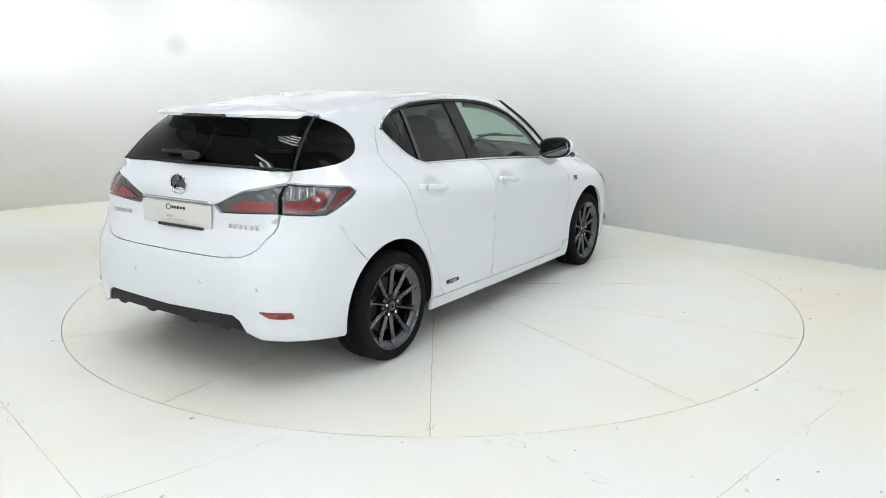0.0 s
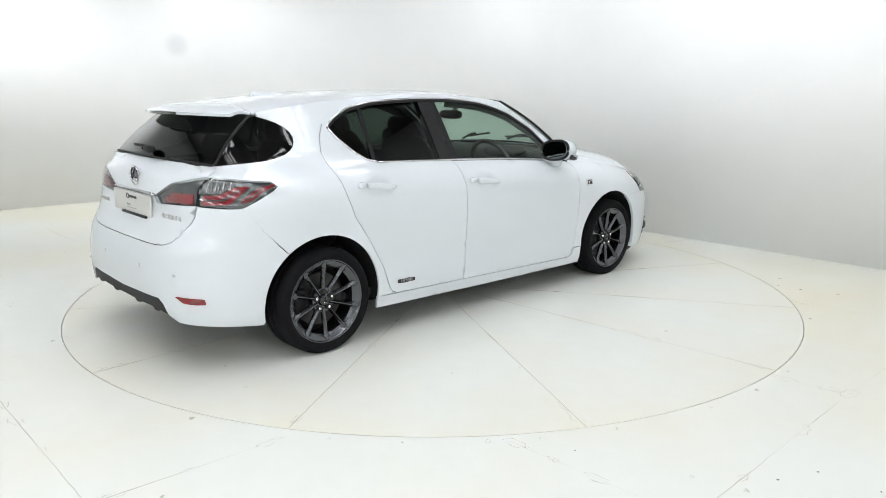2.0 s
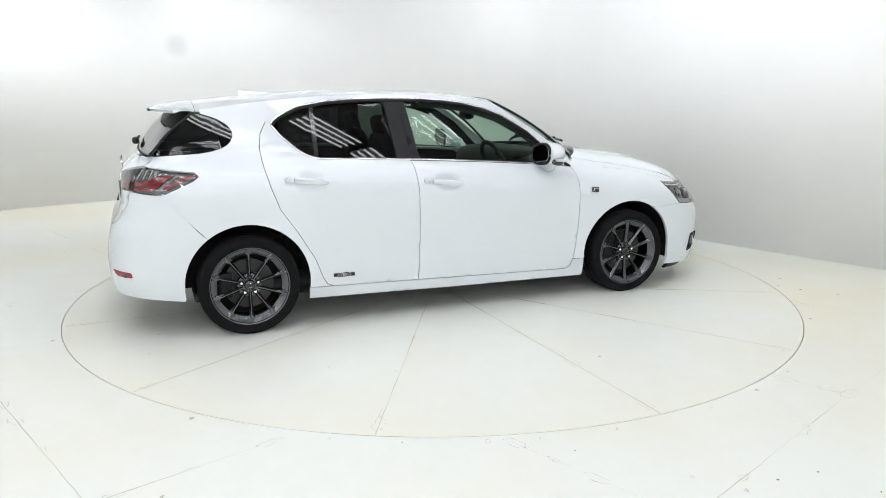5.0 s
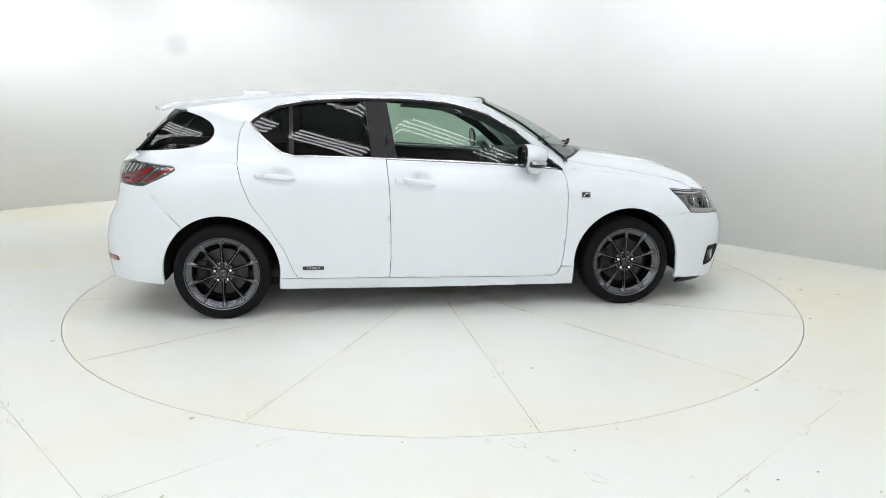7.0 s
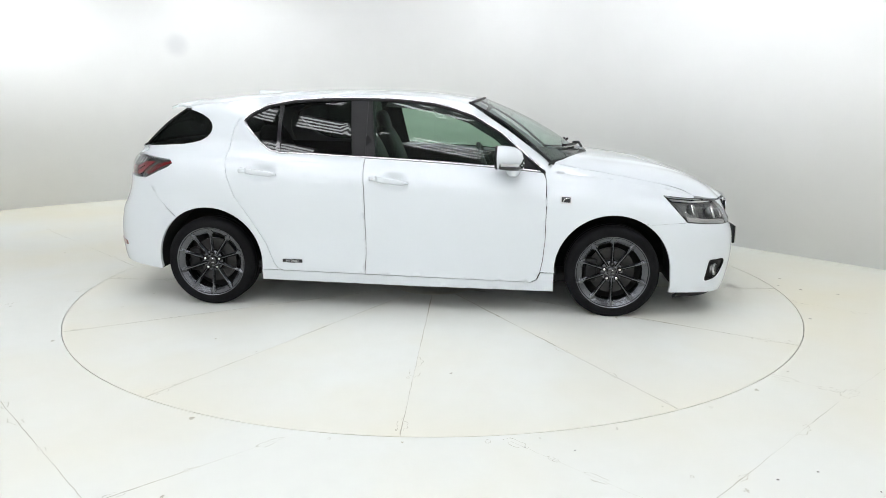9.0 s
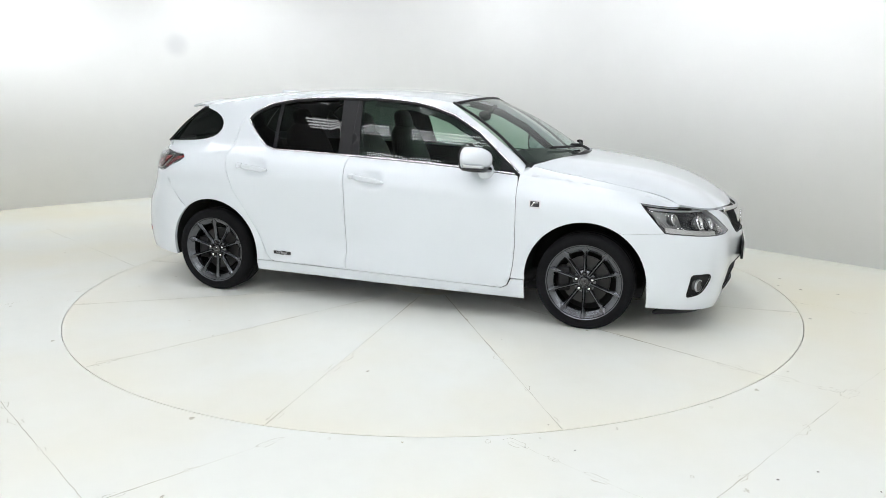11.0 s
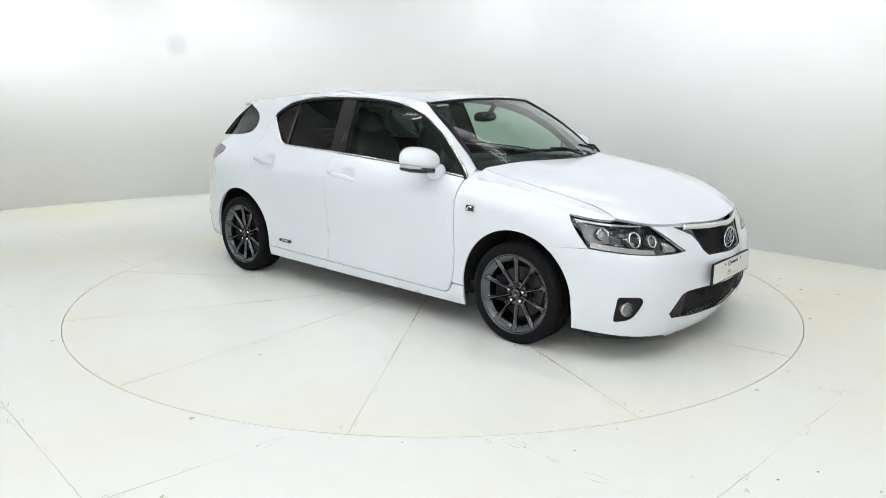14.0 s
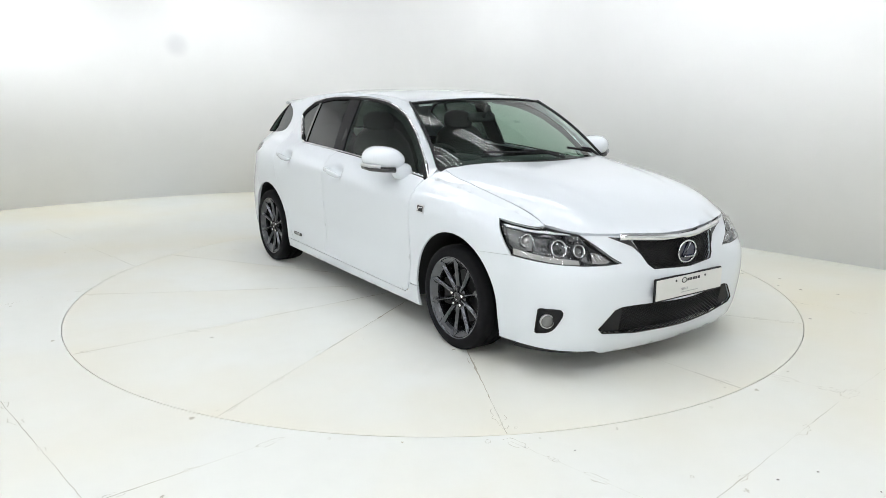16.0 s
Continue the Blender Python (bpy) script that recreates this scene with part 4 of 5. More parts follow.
def body_centre(car):
    F, B = front(1), rear(1)
    part("windscreen", grid_patch(lambda u, v: shield(2 * u - 1, v), 24, 12), SCREEN, car, "pale green curved windscreen")
    # black border of the windscreen
    border = [shield(u, 0.985) for u in np.linspace(-0.99, 0.99, 15)]
    part("windscreen_seal", tube([shield(-0.985, v) + Vector((0, 0, 0.002)) for v in np.linspace(0, 1, 9)] + border + [shield(0.985, v) + Vector((0, 0, 0.002)) for v in np.linspace(1, 0, 9)], 0.009, 6), BLACK, car, "black windscreen border")
    part("roof", thick(grid_patch(lambda u, v: roof_point(2 * u - 1, v), 24, 30), 0.012), PAINT, car)
    # hood
    right = [(x, y - 0.001) for x, y in HOOD_LINE]
    drops = []
    ends = [(0.657, 0.742), (0.616, 0.7245), (0.571, 0.7165), (0.50, 0.711), (0.42, 0.707)]
    for p in [(a[0] + (b[0] - a[0]) * k / 4, a[1] + (b[1] - a[1]) * k / 4) for a, b in zip(ends, ends[1:]) for k in range(4)] + ends[-1:]:
        q = F(*p)
        right.append((q.x - 0.006, q.y - 0.006))
        drops.append((q.x, q.y, hood_z(q.x, q.y) - q.z - 0.002))
    right += [(2.050, 0.34), (2.070, 0.25), (2.086, 0.12)]
    back = [(1.17 - 0.235 * abs(u) ** 2.2, 0.655 * u) for u in np.linspace(-0.9, 0.9, 15)]
    poly = [(x, -y) for x, y in right] + [(2.09, 0.0)] + [(x, y) for x, y in right[::-1]] + [(float(x), float(y)) for x, y in back[::-1]]

    def hood_skin(x, y):
        """The bonnet's sheet, eased down onto the lamps along its edge."""
        w = [(math.exp(-((x - a) ** 2 + (abs(y) - b) ** 2) / 0.003), d) for a, b, d in drops]
        ease = sum(k * d for k, d in w) / max(1e-9, sum(k for k, d in w)) * min(1.0, max(k for k, d in w)) ** 0.7
        # a soft crease running from the windscreen towards the grille
        off = abs(y) - (0.47 - 0.20 * (x - 1.1))
        crease = 0.007 * (math.tanh(off / 0.022) * 0.5 + 0.5) * max(0.0, 1 - abs(off) / 0.20) * min(1.0, max(0.0, (1.95 - x) / 0.3)) * min(1.0, max(0.0, (x - 1.02) / 0.2))
        return Vector((x, y, hood_z(x, y) - ease - crease))
    part("bonnet", sheet(poly, hood_skin, 0.028, rim=0.02), PAINT, car)
    # cowl
    part("cowl", grid_patch(lambda u, v: shield(2 * u - 1, 0.02).lerp(Vector((1.19 - 0.235 * abs(2 * u - 1) ** 2.2, 0.67 * (2 * u - 1), hood_z(1.16, 0.62 * (2 * u - 1)) - 0.015)), v) - Vector((0, 0, 0.006)), 24, 3, True), BLACK, car, "black plastic cowl below the windscreen")
    front_end(car)
    rear_end(car)
    cabin(car)
    # floor pan
    part("underbody", box(-1.60, 1.62, -0.66, 0.66, 0.165, 0.235, 0.02), DARK, car, "dark underbody")
    part("engine_bay", box(0.95, 1.85, -0.5, 0.5, 0.235, 0.66, 0.02), DARK, car)


def front_end(car):
    F = front(1)
    # bumper cover round the nose, one skin with openings
    half = [(0.0, 0.095), (0.30, 0.10), (0.47, 0.108), (0.52, 0.132), (0.66, 0.145), fs(1.80, 0.155), fs(1.652, 0.160)] + [fs(x, z) for x, z in arch(1.292, 0.290, 0.360, 0, 59.4, 14)] + [fs(1.52, 0.5905), fs(1.62, 0.5985), fs(1.74, 0.6040)]
    half += [(0.62, 0.577), (0.50, 0.571), (0.398, 0.573), (0.447, 0.606), (0.523, 0.675), (0.566, 0.712), (0.50, 0.708), (0.40, 0.703), (0.33, 0.694), (0.30, 0.66), (0.25, 0.56), (0.22, 0.535), (0.0, 0.525)]
    poly = half + [(-s, z) for s, z in half[::-1] if s > 0.001]
    low_grille = [(-0.53, 0.256), (-0.448, 0.345), (-0.405, 0.356), (0.405, 0.356), (0.448, 0.345), (0.53, 0.256), (0.505, 0.232), (0.30, 0.205), (-0.30, 0.205), (-0.505, 0.232)]
    holes = [low_grille]
    fog = [(0.798, 0.362), (0.704, 0.366), (0.694, 0.345), (0.706, 0.300), (0.722, 0.262), (0.745, 0.243), (0.801, 0.231)]
    holes += [rounded(fog, 0.015), rounded([(-s, z) for s, z in fog[::-1]], 0.015)]
    part("front_bumper", sheet(poly, F, 0.03, holes=holes, rim=0.02, hole_rim=0.004), PAINT, car)
    part("bumper_lip", sheet([(-0.9, 0.095), (0.9, 0.095), (0.9, 0.128), (-0.9, 0.128)], F, 0.05, rim=0.02, lift=-0.03), BLACK, car, "black lower lip")
    # lower grille
    g = part("lower_grille", sheet(low_grille, F, 0.04, rim=0, lift=-0.028), DARK, car, "black honeycomb lower grille")
    mesh_bars(g, low_grille, F, -0.012, 0.032)
    for m in (-1, 1):
        part("grille_end_panel", sheet([(0.448, 0.340), (0.40, 0.35), (0.40, 0.222), (0.50, 0.235), (0.522, 0.256)], front(m), 0.03, rim=0.0, lift=-0.008, flip=m < 0), BLACK, g)
    part("plate_mount", box(2.17, 2.184, -0.262, 0.262, 0.372, 0.492, 0.003), BLACK, car, "black plate holder")
    # upper grille
    up = [(-0.30, 0.66), (-0.25, 0.56), (-0.22, 0.535), (0.22, 0.535), (0.25, 0.56), (0.30, 0.66), (0.28, 0.675), (-0.28, 0.675)]
    g = part("upper_grille", sheet(up, F, 0.05, rim=0, lift=-0.035), DARK, car, "black mesh upper grille")
    mesh_bars(g, up, F, -0.012, 0.030)
    bar = [F(s, 0.677 + 0.022 * (s / 0.4) ** 2) + Vector((0.014, 0, 0.0)) for s in np.linspace(-0.385, 0.385, 21)]
    part("grille_bar", tube(bar, 0.016, 8, flat=0.7), CHROME, car, "chrome bar above the grille")
    emblem(car, F(0.0, 0.60) + Vector((0.012, 0, 0)), 0.062, 1, "front_emblem")
    # number plate
    plate(car, 2.187, 1, 0.382, 0.486, False)
    # headlights and fog lamps
    for m in (-1, 1):
        Fm = front(m)
        outline = [fs(1.592, 0.765), fs(1.69, 0.751), fs(1.75, 0.7435), fs(1.79, 0.740), (0.664, 0.737), (0.616, 0.7225), (0.570, 0.7135), (0.527, 0.674), (0.452, 0.606), (0.405, 0.578), (0.50, 0.574), (0.62, 0.580), fs(1.742, 0.606)]
        lamp = part("headlight", sheet(outline, Fm, 0.03, rim=0.03, lift=-0.036, flip=m < 0), GLOSSB, car, "clear-lens headlight with chrome reflectors in a dark housing")
        part("lens", sheet(outline, Fm, 0.03, rim=0.0, lift=0.001, flip=m < 0), LENS, lamp)
        part("lamp_reflector", sheet([fs(1.635, 0.742), fs(1.70, 0.736), fs(1.775, 0.728), fs(1.83, 0.645), fs(1.745, 0.636), fs(1.70, 0.665)], Fm, 0.04, rim=0.004, lift=-0.026, flip=m < 0), SMOKE, lamp, "silvered outer reflector")
        part("lamp_shelf", sheet([fs(1.63, 0.752), fs(1.75, 0.738), (0.65, 0.728), (0.60, 0.716), (0.60, 0.711), (0.65, 0.721), fs(1.75, 0.730), fs(1.65, 0.741)], Fm, 0.04, rim=0.004, lift=-0.012, flip=m < 0), SATIN, lamp)
        # the indicator bowl, the main projector and the high beam beside it
        for s, z, r, deep, core in ((0.790, 0.690, 0.033, 0.030, AMBERW), (0.676, 0.666, 0.043, 0.030, GLOSSB), (0.600, 0.654, 0.033, 0.030, SMOKE)):
            c = Fm(s, z)
            n = (Fm(s + 0.01, z) - Fm(s - 0.01, z)).cross(Fm(s, z + 0.01) - Fm(s, z - 0.01)).normalized()
            n = n if n.x > 0 else -n
            d = (n * 0.6 + Vector((1, 0, 0)) * 0.7).normalized()
            M = Matrix.Translation(c - n * deep) @ d.to_track_quat("-Y", "Z").to_matrix().to_4x4()
            ring = lathe([(r * 0.90, 0.02), (r * 0.98, -0.006), (r, -0.016), (r * 0.93, -0.019), (r * 0.84, -0.010), (r * 0.70, 0.008)], 28)
            ring.transform(M)
            part("lamp_ring", ring, CHROME, lamp)
            ball = lathe([(0.0, -0.018), (r * 0.35, -0.014), (r * 0.58, -0.002), (r * 0.72, 0.010), (0.0, 0.012)], 28)
            ball.transform(M)
            part("projector", ball, core, lamp)
            hood = lathe([(r * 1.0, -0.012), (r * 1.10, -0.006), (r * 1.14, 0.02), (r * 1.0, 0.02)], 28)
            hood.transform(M)
            part("lamp_shroud", hood, LAMPGREY, lamp)
        part("chrome_strip", sheet([fs(1.745, 0.611), (0.66, 0.588), (0.62, 0.586), (0.62, 0.606), fs(1.84, 0.628), fs(1.737, 0.640)], Fm, 0.05, rim=0.004, lift=-0.014, flip=m < 0), AMBERW, lamp)
        part("inner_reflector", sheet([(0.54, 0.640), (0.50, 0.628), (0.452, 0.592), (0.47, 0.584), (0.55, 0.590)], Fm, 0.03, rim=0.004, lift=-0.020, flip=m < 0), AMBERW, lamp)
        for k in range(4):
            q = [Fm(0.48 + 0.017 * k, 0.590), Fm(0.495 + 0.017 * k, 0.612 + 0.006 * k)]
            part("reflector_rib", tube([p - Vector((0.016, 0, 0)) for p in q], 0.0032, 6), CHROME, lamp)
        loop = [Fm(*p) for p in dense(outline, 0.06)]
        part("lamp_bezel", tube(loop, 0.002, 6, closed=True), GLOSSB, lamp)
        part("grille_side_trim", sheet([(0.44, 0.699), (0.36, 0.690), (0.318, 0.672), (0.272, 0.598), (0.315, 0.645)], Fm, 0.03, rim=0.006, lift=0.004, flip=m < 0), GLOSSB, car, "glossy black trim beside the grille")
        recess = part("fog_lamp_surround", sheet(fog, Fm, 0.03, rim=0.0, lift=-0.008, flip=m < 0), BLACK, car, "black fog lamp surround")
        part("fog_lamp_rim", tube([Fm(*p) for p in dense(rounded(fog, 0.015), 0.03)], 0.004, 6, closed=True), DARK, recess)
        c = Fm(0.750, 0.302) + Vector((-0.004, 0, 0))
        d = Vector((1, m * 0.5, 0)).normalized()
        f = lathe([(0.0, -0.012), (0.025, -0.010), (0.034, -0.004), (0.036, 0.02), (0.0, 0.02)], 28)
        f.transform(Matrix.Translation(c) @ d.to_track_quat("-Y", "Z").to_matrix().to_4x4())
        part("fog_lamp", f, SMOKE, recess, "round clear fog lamp")
        rim = lathe([(0.031, -0.010), (0.035, -0.010), (0.037, 0.0), (0.031, 0.0)], 28)
        rim.transform(Matrix.Translation(c) @ d.to_track_quat("-Y", "Z").to_matrix().to_4x4())
        part("fog_lamp_ring", rim, SATIN, recess)


def mesh_bars(parent, outline, F, lift, du):
    """Slanting honeycomb bars inside an outline."""
    xs, zs = [p[0] for p in outline], [p[1] for p in outline]
    bm = bmesh.new()
    for sgn in (1, -1):
        n = int((max(xs) - min(xs) + 0.8) / du)
        for k in range(n):
            run = []
            for j in range(30):
                z = min(zs) + (max(zs) - min(zs)) * j / 29
                s = min(xs) - 0.4 + k * du + sgn * (z - min(zs)) * 1.9
                if inside(outline, s, z):
                    run.append(F(s, z) + Vector((lift, 0, 0)))
            if len(run) > 2:
                add(bm, tube([run[0], run[len(run) // 2], run[-1]], 0.0030, 5))
    part("grille_mesh", bm, BLACK, parent)
    edge = [F(s, z) for s, z in dense(outline, 0.04)]
    part("grille_frame", tube(edge, 0.004, 6, closed=True), DARK, parent)


def emblem(car, c, r, facing, name):
    """An oval ring with a slanted stroke inside."""
    e = part(name, tube([c + Vector((0, r * 1.12 * math.cos(a), r * 0.9 * math.sin(a))) for a in np.linspace(0, math.tau, 33)[:-1]], 0.0045, 8, closed=True), CHROME, car, "oval chrome emblem")
    bm = bmesh.new()
    ring = [bm.verts.new(c + Vector((-facing * 0.004, r * 1.1 * math.cos(a), r * 0.88 * math.sin(a)))) for a in np.linspace(0, math.tau, 33)[:-1]]
    bm.faces.new(ring)
    part("enamel", bm, BLUEB, e)
    k = facing
    part("stroke", tube([c + Vector((k * 0.004, -k * -0.012 * 1, r * 0.72)) , c + Vector((k * 0.004, -k * 0.028, -r * 0.42)), c + Vector((k * 0.004, k * 0.048, -r * 0.42))], 0.0062, 8), CHROME, e)
    return e


def plate(car, x, facing, z0, z1, rear_side):
    p = part("number_plate", box(x - 0.004, x + 0.004, -0.258, 0.258, z0, z1, 0.002), PLATE, car, "pale grey show plate with small print")
    zc = (z0 + z1) / 2
    f = x + facing * 0.0048
    M = Matrix.Translation((f, 0, 0)) @ (Matrix(((0, 0, 1, 0), (1, 0, 0, 0), (0, 1, 0, 0), (0, 0, 0, 1))) if facing > 0 else Matrix(((0, 0, -1, 0), (-1, 0, 0, 0), (0, 1, 0, 0), (0, 0, 0, 1))))

    def bar(u0, u1, v0, v1, material, name="print_bar"):
        b = box(u0, u1, v0, v1, -0.0006, 0.0006)
        b.transform(M)
        part(name, b, material, p, smooth=False)

    for k in range(5):
        bar(-0.028 + 0.021 * k, -0.012 + 0.021 * k, zc + 0.023, zc + 0.037, INK)
    ring = tube([(-0.052 + 0.018 * math.cos(a), zc + 0.030 + 0.013 * math.sin(a), 0) for a in np.linspace(0, math.tau, 21)[:-1]], 0.0022, 5, closed=True)
    ring.transform(M)
    part("print_ring", ring, INK, p)
    lettering("print_word", "SELECT", 0.016, GREYINK, p, M @ Matrix.Translation((-0.045, zc - 0.016, 0.0)))
    bar(-0.072, 0.062, zc - 0.034, zc - 0.030, GREYINK)
    for u in (-0.115, 0.115):
        if facing > 0:
            s = lathe([(0.0, -0.002), (0.006, -0.001), (0.006, 0.002), (0.0, 0.002)], 10)
            s.transform(M @ Matrix.Translation((u, zc + 0.034, 0)) @ Matrix.Rotation(radians(-90), 4, "X"))
            part("plate_screw", s, INK, p)
    return p


def rear_end(car):
    B = rear(1)
    TOPZ = 1.035
    # tailgate skin below its glass
    half = [(0.0, 0.629), (0.28, 0.631), (0.40, 0.6355), (0.45, 0.640), (0.495, 0.649), (0.533, 0.665), (0.568, 0.692), (0.594, 0.7285), (0.608, 0.76), (0.615, 0.79), (0.6175, 0.845), (0.30, 0.828), (0.258, 0.862), (0.44, 0.942), (0.615, 0.982), (0.618, 1.005), (0.595, 1.028), (0.3, TOPZ), (0.0, TOPZ)]
    poly = half + [(-s, z) for s, z in half[::-1] if s > 0.001]
    gate = part("tailgate", sheet(poly, B, 0.022, rim=0.02, flip=True), PAINT, car, "white tailgate with a recessed plate")
    part("plate_light_bar", tube([B(s, 0.868) + Vector((-0.004, 0, 0)) for s in np.linspace(-0.27, 0.27, 9)], 0.009, 6), CHROME, gate, "chrome strip above the plate")
    # bumper
    half = [(0.0, 0.355), (0.46, 0.372), (0.50, 0.35), (0.53, 0.295), (0.60, 0.262), rs(-1.85, 0.245), rs(-1.66, 0.225)] + [rs(x, z) for x, z in arch(-1.303, 0.298, 0.354, 190, 127.25, 16)] + [rs(-1.6508, 0.7193), rs(-1.7358, 0.8313), rs(-1.80, 0.832), (0.622, 0.842), (0.618, 0.79), (0.611, 0.759), (0.597, 0.727), (0.571, 0.689), (0.536, 0.661), (0.497, 0.645), (0.452, 0.636), (0.40, 0.6315), (0.28, 0.627), (0.0, 0.625)]
    poly = half + [(-s, z) for s, z in half[::-1] if s > 0.001]
    part("rear_bumper", sheet(poly, B, 0.028, rim=0.02, flip=True), PAINT, car)
    half = [(0.0, 0.300), (0.12, 0.300), (0.14, 0.285), (0.18, 0.285), (0.20, 0.300), (0.36, 0.305), (0.38, 0.290), (0.42, 0.290), (0.44, 0.305), (0.525, 0.288), (0.527, 0.296), (0.497, 0.347), (0.458, 0.368), (0.0, 0.352)]
    poly = half + [(-s, z) for s, z in half[::-1] if s > 0.001]
    part("rear_diffuser", sheet(poly, B, 0.04, rim=0.03, lift=-0.006, flip=True), BLACK, car, "dark grey plastic lower rear panel")
    part("rear_underside", box(-1.90, -1.66, -0.52, 0.52, 0.27, 0.36, 0.02), DARK, car)
    for m in (-1, 1):
        fill = [(0.58, 0.985), (0.70, 0.972), (0.71, 1.018), (0.66, 1.030), (0.58, 1.030)]
        part("hatch_corner", sheet(fill, rear(m), 0.03, rim=0.0, lift=-0.006, flip=m > 0), PAINT, car)
    # glass
    part("rear_screen", grid_patch(lambda u, v: back_glass(2 * u - 1, v), 24, 10, True), PRIVACY, car, "dark tinted rear window")
    edge = [back_glass(u, 0.0) for u in np.linspace(-1, 1, 17)]
    part("rear_screen_seal", tube(edge, 0.007, 6), BLACK, car)
    for m in (-1, 1):
        part("hatch_gap_trim", tube([back_glass(m * 1.0, v) + Vector((0.012, m * 0.006, 0.0)) for v in np.linspace(0, 1, 9)], 0.007, 6), BLACK, car)
    # spoiler
    def sp(u, v):
        uu = 2 * u - 1
        y = 0.535 * uu
        x0 = -1.523
        x1 = -1.77 + 0.13 * abs(uu) ** 2.2
        x = x0 + (x1 - x0) * v
        zr = RAILZ(-1.5)
        c0 = zr + (ROOFC(-1.523) - zr) * (1 - abs(uu) ** 3)
        c1 = 1.285 - 0.006 * uu * uu
        return Vector((x, y, c0 + (c1 - c0) * v + 0.012 * math.sin(math.pi * v)))
    bm = grid_patch(sp, 24, 8)
    thick(bm, 0.014)
    add(bm, grid_patch(lambda u, v: sp(u, v) - Vector((0, 0, 0.0135)), 24, 8, True))
    spoiler = part("roof_spoiler", bm, PAINT, car, "white roof spoiler above the rear window")
    part("brake_light", tube([sp(0.5 + u, 1.0) + Vector((-0.001, 0, -0.008)) for u in np.linspace(-0.15, 0.15, 9)], 0.009, 6), GLOSSB, spoiler, "narrow dark high-level brake light")
    # fin on the roof
    fin = bmesh.new()
    ringv = []
    for x, h, w in ((-1.02, 0.002, 0.004), (-1.08, 0.012, 0.022), (-1.16, 0.022, 0.026), (-1.20, 0.030, 0.018), (-1.215, 0.026, 0.012), (-1.19, 0.004, 0.030)):
        z = ROOFC(x) - 0.002
        ringv.append([fin.verts.new((x, -w, z)), fin.verts.new((x, -w * 0.25, z + h)), fin.verts.new((x, w * 0.25, z + h)), fin.verts.new((x, w, z))])
    for a, b in zip(ringv[:5], ringv[1:5]):
        for i in range(3):
            fin.faces.new([a[i], a[i + 1], b[i + 1], b[i]])
    fin.faces.new(ringv[4])
    bmesh.ops.recalc_face_normals(fin, faces=fin.faces)
    part("roof_aerial", fin, PAINT, car, "white shark-fin aerial")
    # lights
    for m in (-1, 1):
        Bm = rear(m)
        outer = [(0.622, 0.985), rs(-1.80, 0.975), rs(-1.70, 0.962), rs(-1.566, 0.949), rs(-1.543, 0.928), rs(-1.57, 0.906), rs(-1.717, 0.838), rs(-1.76, 0.834), (0.624, 0.847)]
        lamp = part("tail_light", sheet(outer, Bm, 0.025, rim=0.03, lift=-0.015, flip=m > 0), LAMPGREY, car, "red and smoked tail light wrapping the corner")
        part("lens", sheet(outer, Bm, 0.02, rim=0.0, lift=0.002, flip=m > 0), LENS, lamp)
        for stripe in ([(0.632, 0.899), (0.690, 0.901), (0.715, 0.914), (0.745, 0.934), (0.820, 0.940), (0.783, 0.905), (0.741, 0.861), (0.720, 0.853), (0.632, 0.852)], [(0.776, 0.866), (0.800, 0.885), (0.864, 0.928), (0.938, 0.943), (0.948, 0.936), (0.890, 0.911), (0.828, 0.868), (0.800, 0.857)]):
            part("red_bar", sheet(rounded(stripe, 0.006, 2), Bm, 0.02, rim=0.004, lift=-0.006, flip=m > 0), RED, lamp, "red light bar")
        part("bar_divider", sheet([(0.752, 0.850), (0.768, 0.850), (0.852, 0.941), (0.836, 0.941)], Bm, 0.02, rim=0.004, lift=-0.008, flip=m > 0), SMOKE, lamp)
        part("bar_divider", sheet([(0.812, 0.853), (0.826, 0.853), (0.905, 0.908), (0.945, 0.928), (0.935, 0.929), (0.888, 0.907)], Bm, 0.02, rim=0.004, lift=-0.008, flip=m > 0), SMOKE, lamp)
        part("bar_groove", sheet([(0.800, 0.8705), (0.878, 0.925), (0.890, 0.925), (0.808, 0.8655)], Bm, 0.02, rim=0.0, lift=-0.002, flip=m > 0), LAMPGREY, lamp)
        part("bar_groove", sheet([(0.640, 0.8785), (0.700, 0.8795), (0.768, 0.924), (0.780, 0.924), (0.708, 0.8725), (0.640, 0.8715)], Bm, 0.02, rim=0.0, lift=-0.002, flip=m > 0), LAMPGREY, lamp)
        part("clear_section", sheet([(0.632, 0.974), (0.74, 0.963), (0.748, 0.942), (0.700, 0.910), (0.632, 0.906)], Bm, 0.02, rim=0.004, lift=-0.009, flip=m > 0), SMOKE, lamp, "clear ribbed indicator window")
        for k in range(7):
            sx = 0.645 + 0.0145 * k
            part("rib", tube([Bm(sx, 0.914 + 0.0035 * max(0, k - 3)), Bm(sx, 0.962 - 0.001 * k)], 0.0034, 6), SMOKE if k % 2 else SATIN, lamp)
        inner = [(0.265, 0.862), (0.44, 0.938), (0.61, 0.978), (0.612, 0.849), (0.302, 0.832)]
        lamp = part("tailgate_light", sheet(inner, Bm, 0.035, rim=0.03, lift=-0.015, flip=m > 0), LAMPGREY, car, "smoked inner tail light with a red bar")
        part("lens", sheet(inner, Bm, 0.02, rim=0.0, lift=0.002, flip=m > 0), LENS, lamp)
        part("red_bar", sheet([(0.345, 0.850), (0.40, 0.876), (0.457, 0.896), (0.606, 0.902), (0.606, 0.854), (0.42, 0.845)], Bm, 0.02, rim=0.005, lift=-0.006, flip=m > 0), RED, lamp, "red light bar")
